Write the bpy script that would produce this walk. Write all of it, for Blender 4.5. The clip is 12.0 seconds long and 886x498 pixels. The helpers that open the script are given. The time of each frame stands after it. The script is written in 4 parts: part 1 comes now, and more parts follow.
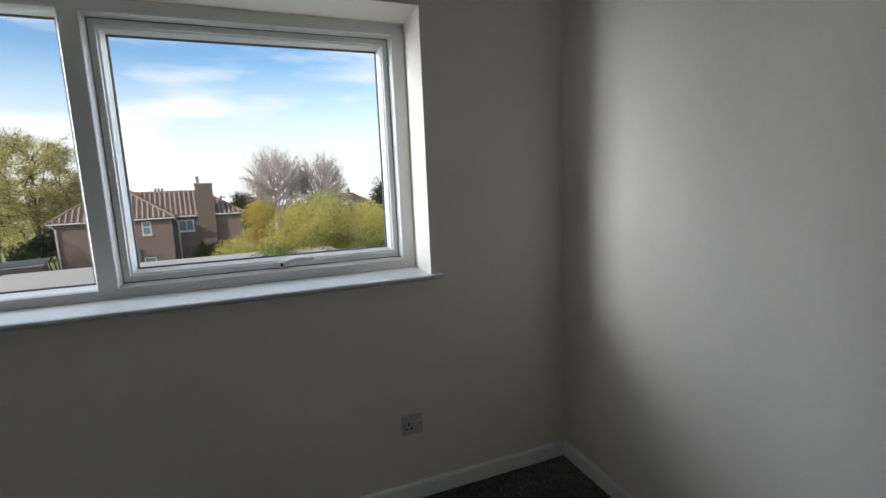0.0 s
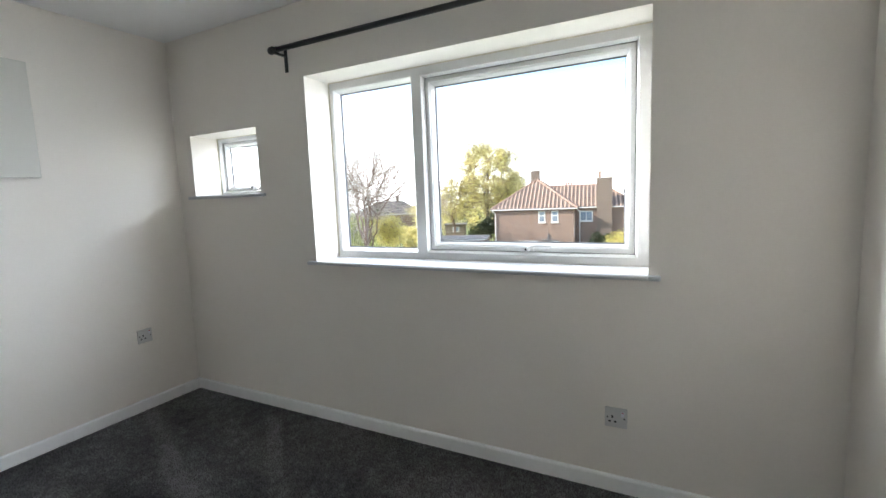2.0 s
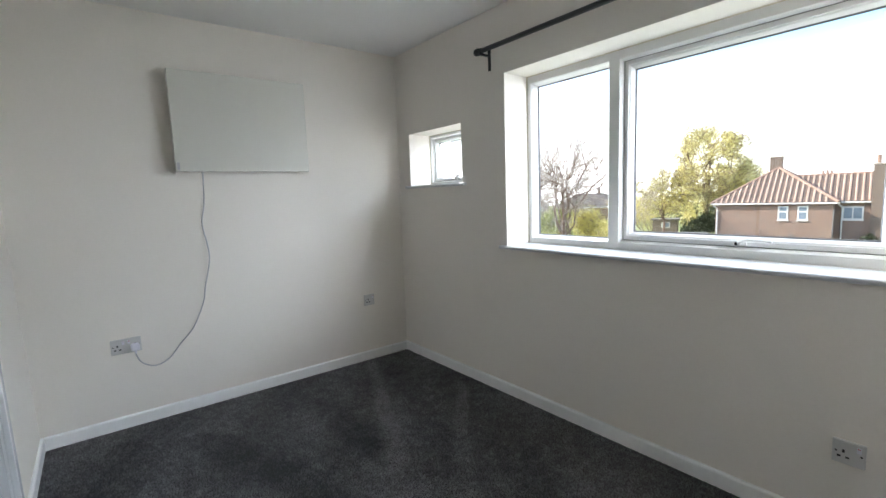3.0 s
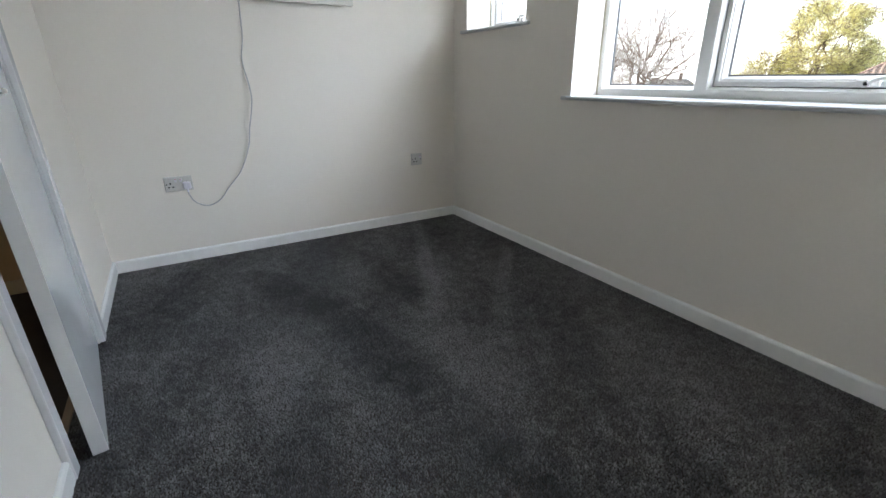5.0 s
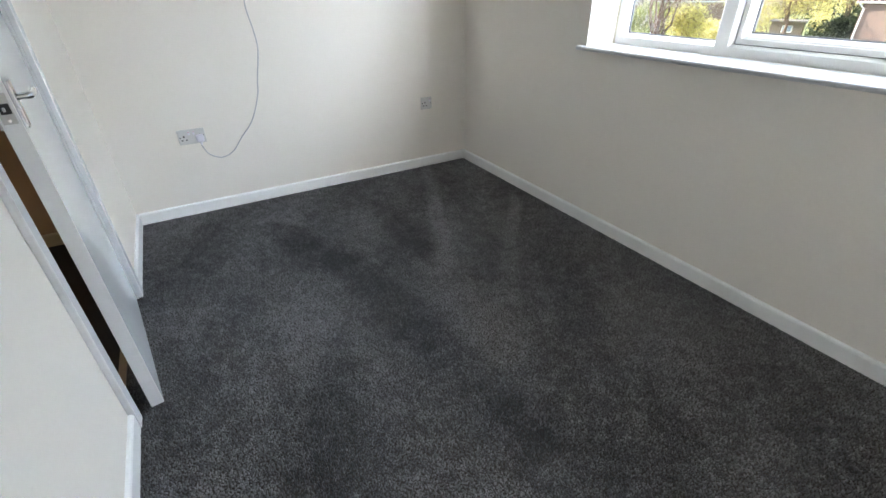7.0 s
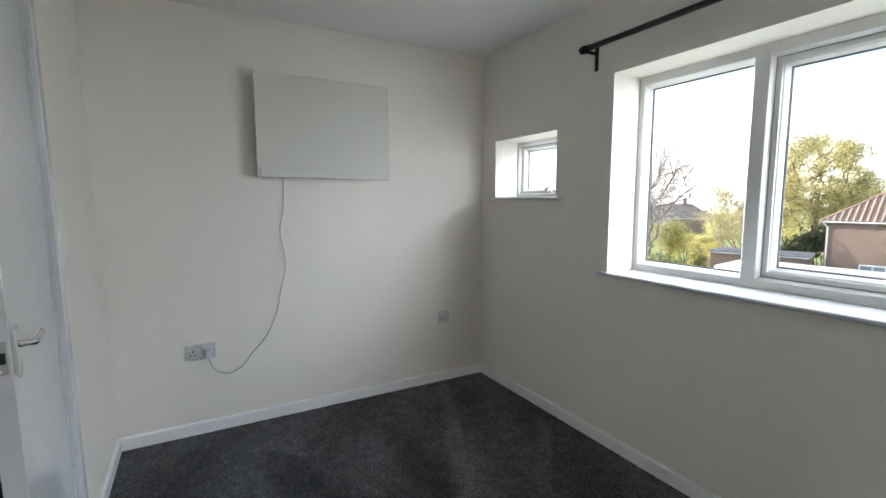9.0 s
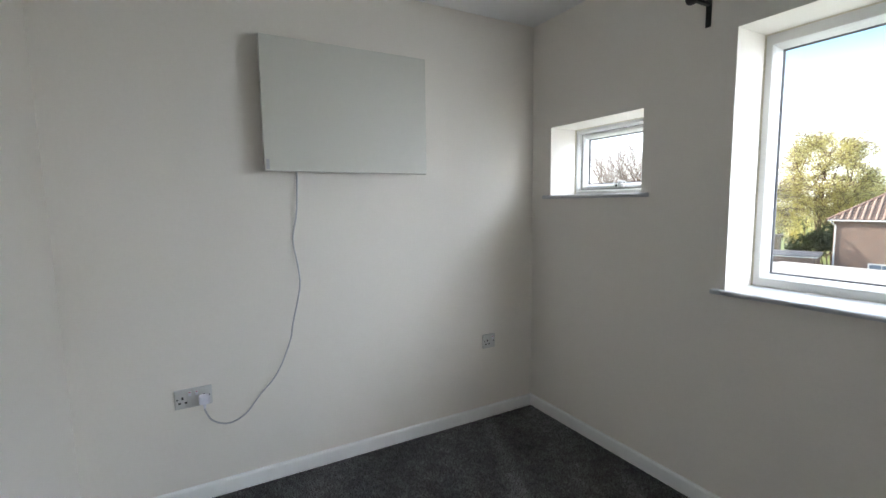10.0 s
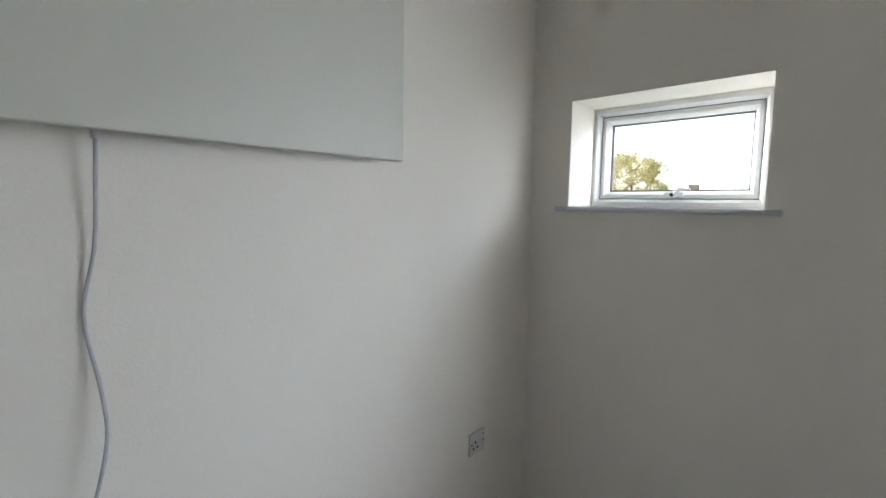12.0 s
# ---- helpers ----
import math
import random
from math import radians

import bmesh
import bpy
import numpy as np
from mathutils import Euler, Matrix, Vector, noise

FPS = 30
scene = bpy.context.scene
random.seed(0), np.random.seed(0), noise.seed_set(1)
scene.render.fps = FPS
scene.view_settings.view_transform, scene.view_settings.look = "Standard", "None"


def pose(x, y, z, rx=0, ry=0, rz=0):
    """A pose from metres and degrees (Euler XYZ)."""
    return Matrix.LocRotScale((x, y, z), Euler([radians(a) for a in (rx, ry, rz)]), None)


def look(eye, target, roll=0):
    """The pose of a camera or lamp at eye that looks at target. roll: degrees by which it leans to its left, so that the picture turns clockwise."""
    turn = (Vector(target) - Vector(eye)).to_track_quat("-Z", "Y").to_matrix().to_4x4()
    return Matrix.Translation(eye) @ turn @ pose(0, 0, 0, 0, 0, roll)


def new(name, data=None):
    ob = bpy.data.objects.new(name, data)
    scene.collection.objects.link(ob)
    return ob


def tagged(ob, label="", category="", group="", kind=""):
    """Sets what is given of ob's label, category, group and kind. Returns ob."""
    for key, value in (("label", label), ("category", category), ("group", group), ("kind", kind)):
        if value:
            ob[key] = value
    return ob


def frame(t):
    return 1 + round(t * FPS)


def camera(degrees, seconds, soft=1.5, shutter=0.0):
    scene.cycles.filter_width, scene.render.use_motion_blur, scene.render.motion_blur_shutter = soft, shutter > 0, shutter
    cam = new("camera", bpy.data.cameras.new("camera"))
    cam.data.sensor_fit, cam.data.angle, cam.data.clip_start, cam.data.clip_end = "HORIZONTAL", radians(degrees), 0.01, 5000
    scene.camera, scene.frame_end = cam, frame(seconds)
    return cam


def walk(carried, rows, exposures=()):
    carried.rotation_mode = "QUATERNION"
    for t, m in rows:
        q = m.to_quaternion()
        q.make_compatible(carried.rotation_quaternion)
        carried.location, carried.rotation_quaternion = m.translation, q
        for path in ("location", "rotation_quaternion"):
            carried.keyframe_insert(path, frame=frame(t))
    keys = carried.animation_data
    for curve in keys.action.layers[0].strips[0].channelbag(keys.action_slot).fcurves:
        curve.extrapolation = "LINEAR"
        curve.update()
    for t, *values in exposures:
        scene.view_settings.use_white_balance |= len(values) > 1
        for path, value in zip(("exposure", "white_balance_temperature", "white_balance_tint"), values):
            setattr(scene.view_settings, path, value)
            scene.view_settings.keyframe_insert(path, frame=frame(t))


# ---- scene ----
cam = camera(89.2, 12.0)
PATH = [
    (0, (2.344, -1.694, 1.309), (3.046, 0.158, 1.03), -2.5),
    (0.5, (2.439, -1.698, 1.298), (2.81, 0.25, 1.035), -2.4),
    (0.7, (2.516, -1.708, 1.299), (2.697, 0.267, 1.04), -2.4),
    (1, (2.675, -1.752, 1.3), (2.445, 0.219, 1.048), -2.4),
    (1.5, (2.892, -1.875, 1.283), (2.256, 0.006, 1.042), -2.2),
    (2, (3.02, -1.939, 1.302), (2.104, -0.177, 1.066), -2.2),
    (2.5, (3.073, -1.984, 1.29), (1.745, -0.507, 1.053), -2.1),
    (3, (3.121, -1.996, 1.279), (1.55, -0.78, 1.041), -2.1),
    (3.2, (3.126, -1.987, 1.277), (1.507, -0.836, 1.039), -2.1),
    (4.8, (3.061, -1.92, 1.082), (1.402, -0.936, 0.553), -0.7),
    (5, (3.048, -1.906, 1.054), (1.438, -0.957, 0.342), -0.5),
    (5.5, (3.048, -1.896, 1.001), (1.564, -1.03, -0.022), -0.6),
    (6, (3.037, -1.893, 1.037), (1.636, -1.077, -0.135), -0.4),
    (6.5, (3.02, -1.905, 1.144), (1.639, -1.108, -0.063), -0.5),
    (7, (3.044, -1.918, 1.257), (1.545, -1.078, 0.233), -0.9),
    (7.5, (3.056, -1.926, 1.346), (1.397, -1.0, 0.722), -0.8),
    (7.7, (3.062, -1.931, 1.383), (1.368, -0.986, 0.897), -0.6),
    (9.3, (2.703, -1.905, 1.332), (0.96, -0.946, 1.123), -0.4),
    (9.5, (2.586, -1.901, 1.329), (0.842, -0.943, 1.125), -0.7),
    (10, (2.206, -1.876, 1.323), (0.468, -0.908, 1.118), -0.7),
    (10.5, (1.844, -1.834, 1.321), (0.107, -0.863, 1.115), -0.6),
    (11, (1.548, -1.733, 1.339), (-0.211, -0.802, 1.137), -0.5),
    (11.5, (1.177, -1.645, 1.34), (-0.488, -0.558, 1.125), -0.2),
    (12, (0.976, -1.611, 1.359), (-0.361, -0.137, 1.162), 0.8),
]
EXPOSURES = [(0, -0.38), (0.7, -0.22), (1.0, 0.05), (1.5, 0.75), (2.0, 1.2), (3.2, 1.15), (4.8, 1.0), (5.2, 1.68), (5.6, 2.48), (6.0, 2.78), (6.5, 2.48), (7.0, 1.78), (7.5, 0.88), (9.5, 1.05), (10.5, 1.04), (11.0, 1.15), (12.0, 0.92)]
walk(cam, [(t, look(eye, target, roll)) for t, eye, target, roll in PATH], EXPOSURES)

# ---- world, sun, window light ----
SUN_TO = Vector((-0.72, -0.48, 0.50)).normalized()
world = bpy.data.worlds.new("sky_world")
scene.world = world
world.use_nodes = True
wn, wl = world.node_tree.nodes, world.node_tree.links
wn.clear()
w_out, w_bg = wn.new("ShaderNodeOutputWorld"), wn.new("ShaderNodeBackground")
sky = wn.new("ShaderNodeTexSky")
sky.sky_type, sky.sun_disc = "NISHITA", False
sky.sun_elevation, sky.sun_rotation = math.asin(SUN_TO.z), math.atan2(SUN_TO.x, SUN_TO.y)
w_co, w_map, w_noise, w_ramp, w_mix = (wn.new("ShaderNode" + k) for k in ("TexCoord", "Mapping", "TexNoise", "ValToRGB", "MixRGB"))
w_map.inputs["Scale"].default_value = (1.0, 1.0, 4.2)
w_noise.inputs["Scale"].default_value, w_noise.inputs["Detail"].default_value, w_noise.inputs["Roughness"].default_value = 2.0, 5, 0.52
w_ramp.color_ramp.elements[0].position, w_ramp.color_ramp.elements[1].position = 0.46, 0.64
w_mix.inputs[2].default_value = (11.0, 11.2, 11.6, 1)
w_bg.inputs["Strength"].default_value = 0.14
wl.new(w_co.outputs["Generated"], w_map.inputs["Vector"])
wl.new(w_map.outputs["Vector"], w_noise.inputs["Vector"])
wl.new(w_noise.outputs["Fac"], w_ramp.inputs["Fac"])
w_sep, w_haze, w_max = wn.new("ShaderNodeSeparateXYZ"), wn.new("ShaderNodeMapRange"), wn.new("ShaderNodeMath")
w_haze.inputs["From Min"].default_value, w_haze.inputs["From Max"].default_value = 0.03, 0.25
w_haze.inputs["To Min"].default_value, w_haze.inputs["To Max"].default_value = 0.92, 0.0
w_max.operation = "MAXIMUM"
wl.new(w_co.outputs["Generated"], w_sep.inputs["Vector"])
wl.new(w_sep.outputs["Z"], w_haze.inputs["Value"])
wl.new(w_haze.outputs["Result"], w_max.inputs[0])
wl.new(w_ramp.outputs["Color"], w_max.inputs[1])
wl.new(w_max.outputs[0], w_mix.inputs["Fac"])
w_hue = wn.new("ShaderNodeHueSaturation")
w_hue.inputs["Saturation"].default_value, w_hue.inputs["Value"].default_value = 1.25, 1.95
wl.new(sky.outputs["Color"], w_hue.inputs["Color"])
wl.new(w_hue.outputs["Color"], w_mix.inputs[1])
wl.new(w_mix.outputs["Color"], w_bg.inputs["Color"])
wl.new(w_bg.outputs["Background"], w_out.inputs["Surface"])

sun = new("sun", bpy.data.lights.new("sun", "SUN"))
sun.data.energy, sun.data.angle, sun.data.color = 5.0, radians(0.53), (1.0, 0.94, 0.85)
sun.matrix_world = look(SUN_TO * 60, (0, 0, 0))


def sky_lamp(name, eye, target, width, height, watts, colour):
    """Daylight that falls from the open sky through a window."""
    lamp = new(name, bpy.data.lights.new(name, "AREA"))
    lamp.data.shape, lamp.data.size, lamp.data.size_y = "RECTANGLE", width, height
    lamp.data.energy, lamp.data.color = watts, colour
    lamp.matrix_world = look(eye, target)
    return lamp


sky_lamp("skylight", (2.5, 11.0, 8.6), (2.5, 0.0, 1.3), 36.0, 5.0, 2300, (0.70, 0.835, 1.0))
sky_lamp("skylight_low", (8.5, 5.2, 2.9), (2.06, 0.0, 1.45), 7.5, 5.6, 400, (0.80, 0.885, 1.0))
sky_lamp("skylight_side", (10.2, 2.2, 3.6), (1.6, 0.0, 1.45), 6.0, 8.0, 850, (0.82, 0.895, 1.0))
sky_lamp("skylight_side", (-5.8, 2.4, 2.7), (2.06, 0.0, 1.45), 4.8, 5.0, 1600, (0.88, 0.935, 1.0))


# ---- materials ----
def material(name, base, rough=0.6, metal=0.0, spread=0.06, fine=60.0, coarse=2.5, bump=0.1, bump_scale=None, second=None, coat=0.0, amount=0.5):
    """A surface with grain at a fine and a coarse scale, colour variation and relief, at real-world size."""
    m = bpy.data.materials.new(name)
    m.use_nodes = True
    n, l = m.node_tree.nodes, m.node_tree.links
    b = n["Principled BSDF"]
    co = n.new("ShaderNodeTexCoord")
    fine_n, coarse_n = n.new("ShaderNodeTexNoise"), n.new("ShaderNodeTexNoise")
    fine_n.inputs["Scale"].default_value, fine_n.inputs["Detail"].default_value = fine, 4
    coarse_n.inputs["Scale"].default_value, coarse_n.inputs["Detail"].default_value = coarse, 5
    add = n.new("ShaderNodeMath")
    add.operation = "MULTIPLY_ADD"
    add.inputs[1].default_value = amount
    mul = n.new("ShaderNodeMath")
    mul.operation = "MULTIPLY"
    mul.inputs[1].default_value = 1 - amount
    ramp = n.new("ShaderNodeValToRGB")
    dark = second if second else tuple(c * (1 - spread) for c in base)
    light = base if second else tuple(min(1, c * (1 + spread)) for c in base)
    ramp.color_ramp.elements[0].color, ramp.color_ramp.elements[1].color = (*dark, 1), (*light, 1)
    ramp.color_ramp.elements[0].position, ramp.color_ramp.elements[1].position = 0.33, 0.67
    for tex in (fine_n, coarse_n):
        l.new(co.outputs["Object"], tex.inputs["Vector"])
    l.new(coarse_n.outputs["Fac"], mul.inputs[0])
    l.new(fine_n.outputs["Fac"], add.inputs[0])
    l.new(mul.outputs[0], add.inputs[2])
    l.new(add.outputs[0], ramp.inputs["Fac"])
    l.new(ramp.outputs["Color"], b.inputs["Base Color"])
    b.inputs["Roughness"].default_value, b.inputs["Metallic"].default_value, b.inputs["Coat Weight"].default_value = rough, metal, coat
    if bump:
        bump_n, bn = n.new("ShaderNodeTexNoise"), n.new("ShaderNodeBump")
        bump_n.inputs["Scale"].default_value, bump_n.inputs["Detail"].default_value = bump_scale or fine, 5
        bn.inputs["Strength"].default_value, bn.inputs["Distance"].default_value = bump, 0.004
        l.new(co.outputs["Object"], bump_n.inputs["Vector"])
        l.new(bump_n.outputs["Fac"], bn.inputs["Height"])
        l.new(bn.outputs["Normal"], b.inputs["Normal"])
    return m


def carpet_material():
    """Dark grey two-tone yarn; the pile lies in brushed bands, whose light and dark is put into the colour."""
    m = bpy.data.materials.new("carpet_yarn")
    m.use_nodes = True
    n, l = m.node_tree.nodes, m.node_tree.links
    b = n["Principled BSDF"]
    b.inputs["Roughness"].default_value, b.inputs["Specular IOR Level"].default_value = 1.0, 0.08
    co, geo = n.new("ShaderNodeTexCoord"), n.new("ShaderNodeNewGeometry")
    nap_shading, rub = n.new("ShaderNodeAttribute"), n.new("ShaderNodeTexNoise")
    nap_shading.attribute_name = "nap_shading"
    rub.inputs["Scale"].default_value, rub.inputs["Detail"].default_value = 11, 4
    clot = n.new("ShaderNodeTexNoise")
    clot.inputs["Scale"].default_value, clot.inputs["Detail"].default_value = 30, 6
    clot.inputs["Roughness"].default_value = 0.7
    l.new(co.outputs["Object"], clot.inputs["Vector"])
    l.new(co.outputs["Object"], rub.inputs["Vector"])
    total = geo.outputs["Random Per Island"]
    # the first term paints the light and dark of the brushed pile
    for source, share in ((nap_shading.outputs["Fac"], 0.58), (rub.outputs["Fac"], 1.5), (clot.outputs["Fac"], 2.2)):
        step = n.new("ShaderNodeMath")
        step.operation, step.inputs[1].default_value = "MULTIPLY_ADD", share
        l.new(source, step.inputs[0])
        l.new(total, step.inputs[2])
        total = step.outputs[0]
    ramp = n.new("ShaderNodeValToRGB")
    scale = n.new("ShaderNodeMath")
    scale.operation, scale.inputs[1].default_value = "MULTIPLY", 0.224
    ramp.color_ramp.elements[0].position, ramp.color_ramp.elements[1].position = 0.30, 0.74
    ramp.color_ramp.elements[0].color, ramp.color_ramp.elements[1].color = (0.066, 0.065, 0.068, 1), (0.302, 0.295, 0.302, 1)
    middle = ramp.color_ramp.elements.new(0.52)
    middle.color = (0.152, 0.150, 0.152, 1)
    l.new(total, scale.inputs[0])
    l.new(scale.outputs[0], ramp.inputs["Fac"])
    l.new(ramp.outputs["Color"], b.inputs["Base Color"])
    return m


def glass_material():
    m = bpy.data.materials.new("window_glass")
    m.use_nodes = True
    b = m.node_tree.nodes["Principled BSDF"]
    b.inputs["Base Color"].default_value, b.inputs["Roughness"].default_value = (0.99, 1.0, 0.995, 1), 0.0
    b.inputs["Transmission Weight"].default_value, b.inputs["IOR"].default_value = 1.0, 1.45
    return m


def patterned(name, kind, colours, scale, rough, width=0.5, height=0.25, mortar=0.02, bump=0.4):
    """Brickwork or roof tiles too far off to be told apart, in object space metres."""
    m = bpy.data.materials.new(name)
    m.use_nodes = True
    n, l = m.node_tree.nodes, m.node_tree.links
    b = n["Principled BSDF"]
    co, brick, noise_n, mix = n.new("ShaderNodeUVMap"), n.new("ShaderNodeTexBrick"), n.new("ShaderNodeTexNoise"), n.new("ShaderNodeMixRGB")
    brick.inputs["Color1"].default_value, brick.inputs["Color2"].default_value, brick.inputs["Mortar"].default_value = [(*c, 1) for c in colours]
    brick.inputs["Scale"].default_value, brick.inputs["Mortar Size"].default_value = 1.0, mortar
    brick.inputs["Brick Width"].default_value, brick.inputs["Row Height"].default_value = width, height
    brick.offset = 0.5 if kind == "brick" else 0.0
    noise_n.inputs["Scale"].default_value, noise_n.inputs["Detail"].default_value = 2.2, 9
    noise_n.inputs["Roughness"].default_value = 0.72
    mix.blend_type, mix.inputs["Fac"].default_value = "MULTIPLY", 0.65
    l.new(co.outputs["UV"], brick.inputs["Vector"])
    l.new(co.outputs["UV"], noise_n.inputs["Vector"])
    l.new(brick.outputs["Color"], mix.inputs[1])
    l.new(noise_n.outputs["Fac"], mix.inputs[2])
    l.new(mix.outputs["Color"], b.inputs["Base Color"])
    bn = n.new("ShaderNodeBump")
    bn.inputs["Strength"].default_value, bn.inputs["Distance"].default_value, bn.invert = bump, 0.02, True
    l.new(brick.outputs["Fac"], bn.inputs["Height"])
    l.new(bn.outputs["Normal"], b.inputs["Normal"])
    b.inputs["Roughness"].default_value = rough
    return m


def leaf_material(name, dark, light):
    m = bpy.data.materials.new(name)
    m.use_nodes = True
    n, l = m.node_tree.nodes, m.node_tree.links
    b = n["Principled BSDF"]
    geo, ramp, trans, mix, out = n.new("ShaderNodeNewGeometry"), n.new("ShaderNodeValToRGB"), n.new("ShaderNodeBsdfTranslucent"), n.new("ShaderNodeMixShader"), n["Material Output"]
    ramp.color_ramp.elements[0].color, ramp.color_ramp.elements[1].color = (*dark, 1), (*light, 1)
    l.new(geo.outputs["Random Per Island"], ramp.inputs["Fac"])
    l.new(ramp.outputs["Color"], b.inputs["Base Color"])
    l.new(ramp.outputs["Color"], trans.inputs["Color"])
    b.inputs["Roughness"].default_value = 0.6
    mix.inputs["Fac"].default_value = 0.68
    l.new(b.outputs["BSDF"], mix.inputs[1])
    l.new(trans.outputs["BSDF"], mix.inputs[2])
    l.new(mix.outputs["Shader"], out.inputs["Surface"])
    return m


WALL_PAINT = material("matt_wall_paint", (0.878, 0.824, 0.755), rough=0.75, spread=0.018, fine=90, coarse=1.4, bump=0.12, bump_scale=160)
CEILING_PAINT = material("ceiling_paint", (0.88, 0.87, 0.85), rough=0.85, spread=0.015, fine=70, coarse=1.2, bump=0.1, bump_scale=140)
GLOSS_WHITE = material("gloss_white_paint", (0.80, 0.80, 0.80), rough=0.07, spread=0.02, fine=25, coarse=3, bump=0.04, bump_scale=35)
SKIRTING_WHITE = material("skirting_gloss", (0.95, 0.945, 0.93), rough=0.25, spread=0.03, fine=25, coarse=3, bump=0.04, bump_scale=35)
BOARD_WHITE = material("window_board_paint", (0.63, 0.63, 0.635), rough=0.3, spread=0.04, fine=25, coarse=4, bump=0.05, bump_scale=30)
UPVC = material("white_upvc", (0.745, 0.738, 0.72), rough=0.32, spread=0.02, fine=40, coarse=5, bump=0.02)
SEALANT = material("yellowed_sealant", (0.66, 0.60, 0.46), rough=0.6, spread=0.2, fine=60, coarse=9, bump=0.2)
GASKET = material("grey_rubber_gasket", (0.13, 0.13, 0.135), rough=0.55, bump=0.05)
BLACK_METAL = material("black_painted_metal", (0.012, 0.012, 0.014), rough=0.42, metal=0.0, spread=0.15, bump=0.03)
CHROME = material("polished_chrome", (0.72, 0.72, 0.73), rough=0.16, metal=1.0, spread=0.03, bump=0)
BRUSHED = material("brushed_steel", (0.55, 0.54, 0.52), rough=0.38, metal=1.0, spread=0.06, bump=0.04)
PANEL_WHITE = material("heater_enamel", (0.67, 0.648, 0.585), rough=0.45, spread=0.015, fine=120, coarse=2, bump=0.05, bump_scale=250)
SOCKET_WHITE = material("socket_plastic", (0.64, 0.62, 0.60), rough=0.35, spread=0.02, bump=0.02)
PLUG_WHITE = material("plug_plastic", (0.76, 0.74, 0.80), rough=0.35, spread=0.02, bump=0.02)
CABLE_WHITE = material("white_cable", (0.50, 0.48, 0.50), rough=0.5, spread=0.03, bump=0.02)
SLOT_DARK = material("socket_slot", (0.015, 0.014, 0.013), rough=0.7, bump=0)
RED_MARK = material("red_switch_mark", (0.5, 0.03, 0.02), rough=0.5, bump=0)
CARPET = carpet_material()
GLASS = glass_material()
HALL_PAINT = material("hall_wall_paint", (0.40, 0.28, 0.17), rough=0.75, spread=0.03, bump=0.1)
HALL_TRIM = material("cream_hall_trim", (0.42, 0.33, 0.22), rough=0.4, spread=0.03, bump=0.03)
HALL_FLOOR = material("hall_carpet", (0.05, 0.04, 0.035), rough=1.0, spread=0.4, fine=200, bump=0.5)
BRICK = patterned("house_brick", "brick", ((0.35, 0.205, 0.145), (0.21, 0.118, 0.085), (0.34, 0.28, 0.235)), 1, 0.85, 0.225, 0.075, 0.012)
# base tone darkened to put shade in the channels between the tile rolls
SHADED_TILES = patterned("shaded_clay_roof_tiles", "tile", ((0.20, 0.138, 0.105), (0.15, 0.102, 0.078), (0.07, 0.05, 0.04)), 1, 0.75, 6.0, 0.36, 0.05, 1.0)
GREY_TILES = patterned("grey_brown_roof_tiles", "tile", ((0.26, 0.22, 0.20), (0.17, 0.145, 0.13), (0.08, 0.07, 0.065)), 1, 0.8, 0.30, 0.36, 0.06, 0.8)
STACK = patterned("sooty_chimney_brick", "brick", ((0.235, 0.16, 0.115), (0.14, 0.09, 0.066), (0.24, 0.21, 0.18)), 1, 0.85, 0.225, 0.075, 0.012)
FASCIA = material("white_fascia_board", (0.60, 0.59, 0.57), rough=0.5, spread=0.05, bump=0.02)
RIDGE = material("ridge_tile", (0.24, 0.155, 0.115), rough=0.8, spread=0.15, coarse=1.5, bump=0.2)
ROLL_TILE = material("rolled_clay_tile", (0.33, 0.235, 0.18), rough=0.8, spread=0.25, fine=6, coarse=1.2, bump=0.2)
DARK_GLASS = material("far_window_glass", (0.16, 0.20, 0.25), rough=0.08, spread=0.2, coarse=1.0, bump=0)
FELT = material("grey_roofing_felt", (0.16, 0.15, 0.145), rough=0.9, spread=0.2, fine=12, coarse=0.5, bump=0.2)
LIGHT_ROOF = material("pale_flat_roof", (0.40, 0.37, 0.33), rough=0.85, spread=0.12, fine=8, coarse=0.35, bump=0.15)
CONCRETE = material("garage_render", (0.34, 0.30, 0.26), rough=0.9, spread=0.1, coarse=0.7, bump=0.15)
VAN_WHITE = material("white_vehicle_paint", (0.78, 0.78, 0.78), rough=0.25, spread=0.02, coat=0.5, bump=0)
TYRE = material("tyre_rubber", (0.02, 0.02, 0.02), rough=0.8, bump=0.1)
SHED_WOOD = material("weathered_shed_timber", (0.13, 0.105, 0.08), rough=0.85, spread=0.2, fine=9, coarse=1.5, bump=0.3)
BARK = material("tree_bark", (0.15, 0.10, 0.075), rough=0.95, spread=0.25, fine=14, coarse=2, bump=0.5)
PALE_BARK = material("pale_tree_bark", (0.46, 0.39, 0.34), rough=0.95, spread=0.2, fine=14, coarse=2, bump=0.4)
GRASS = material("ground_grass", (0.24, 0.29, 0.085), rough=1.0, second=(0.14, 0.15, 0.06), fine=1.5, coarse=0.12, bump=0.4)
LEAF_SPRING = leaf_material("spring_leaves", (0.49, 0.45, 0.16), (0.87, 0.79, 0.42))
LEAF_WILLOW = leaf_material("yellow_green_leaves", (0.40, 0.37, 0.10), (0.80, 0.71, 0.27))
LEAF_OCHRE = leaf_material("ochre_leaves", (0.40, 0.31, 0.07), (0.72, 0.59, 0.18))
LEAF_DARK = leaf_material("evergreen_leaves", (0.022, 0.035, 0.018), (0.085, 0.11, 0.045))
LEAF_HEDGE = leaf_material("hedge_leaves", (0.10, 0.13, 0.04), (0.42, 0.43, 0.14))
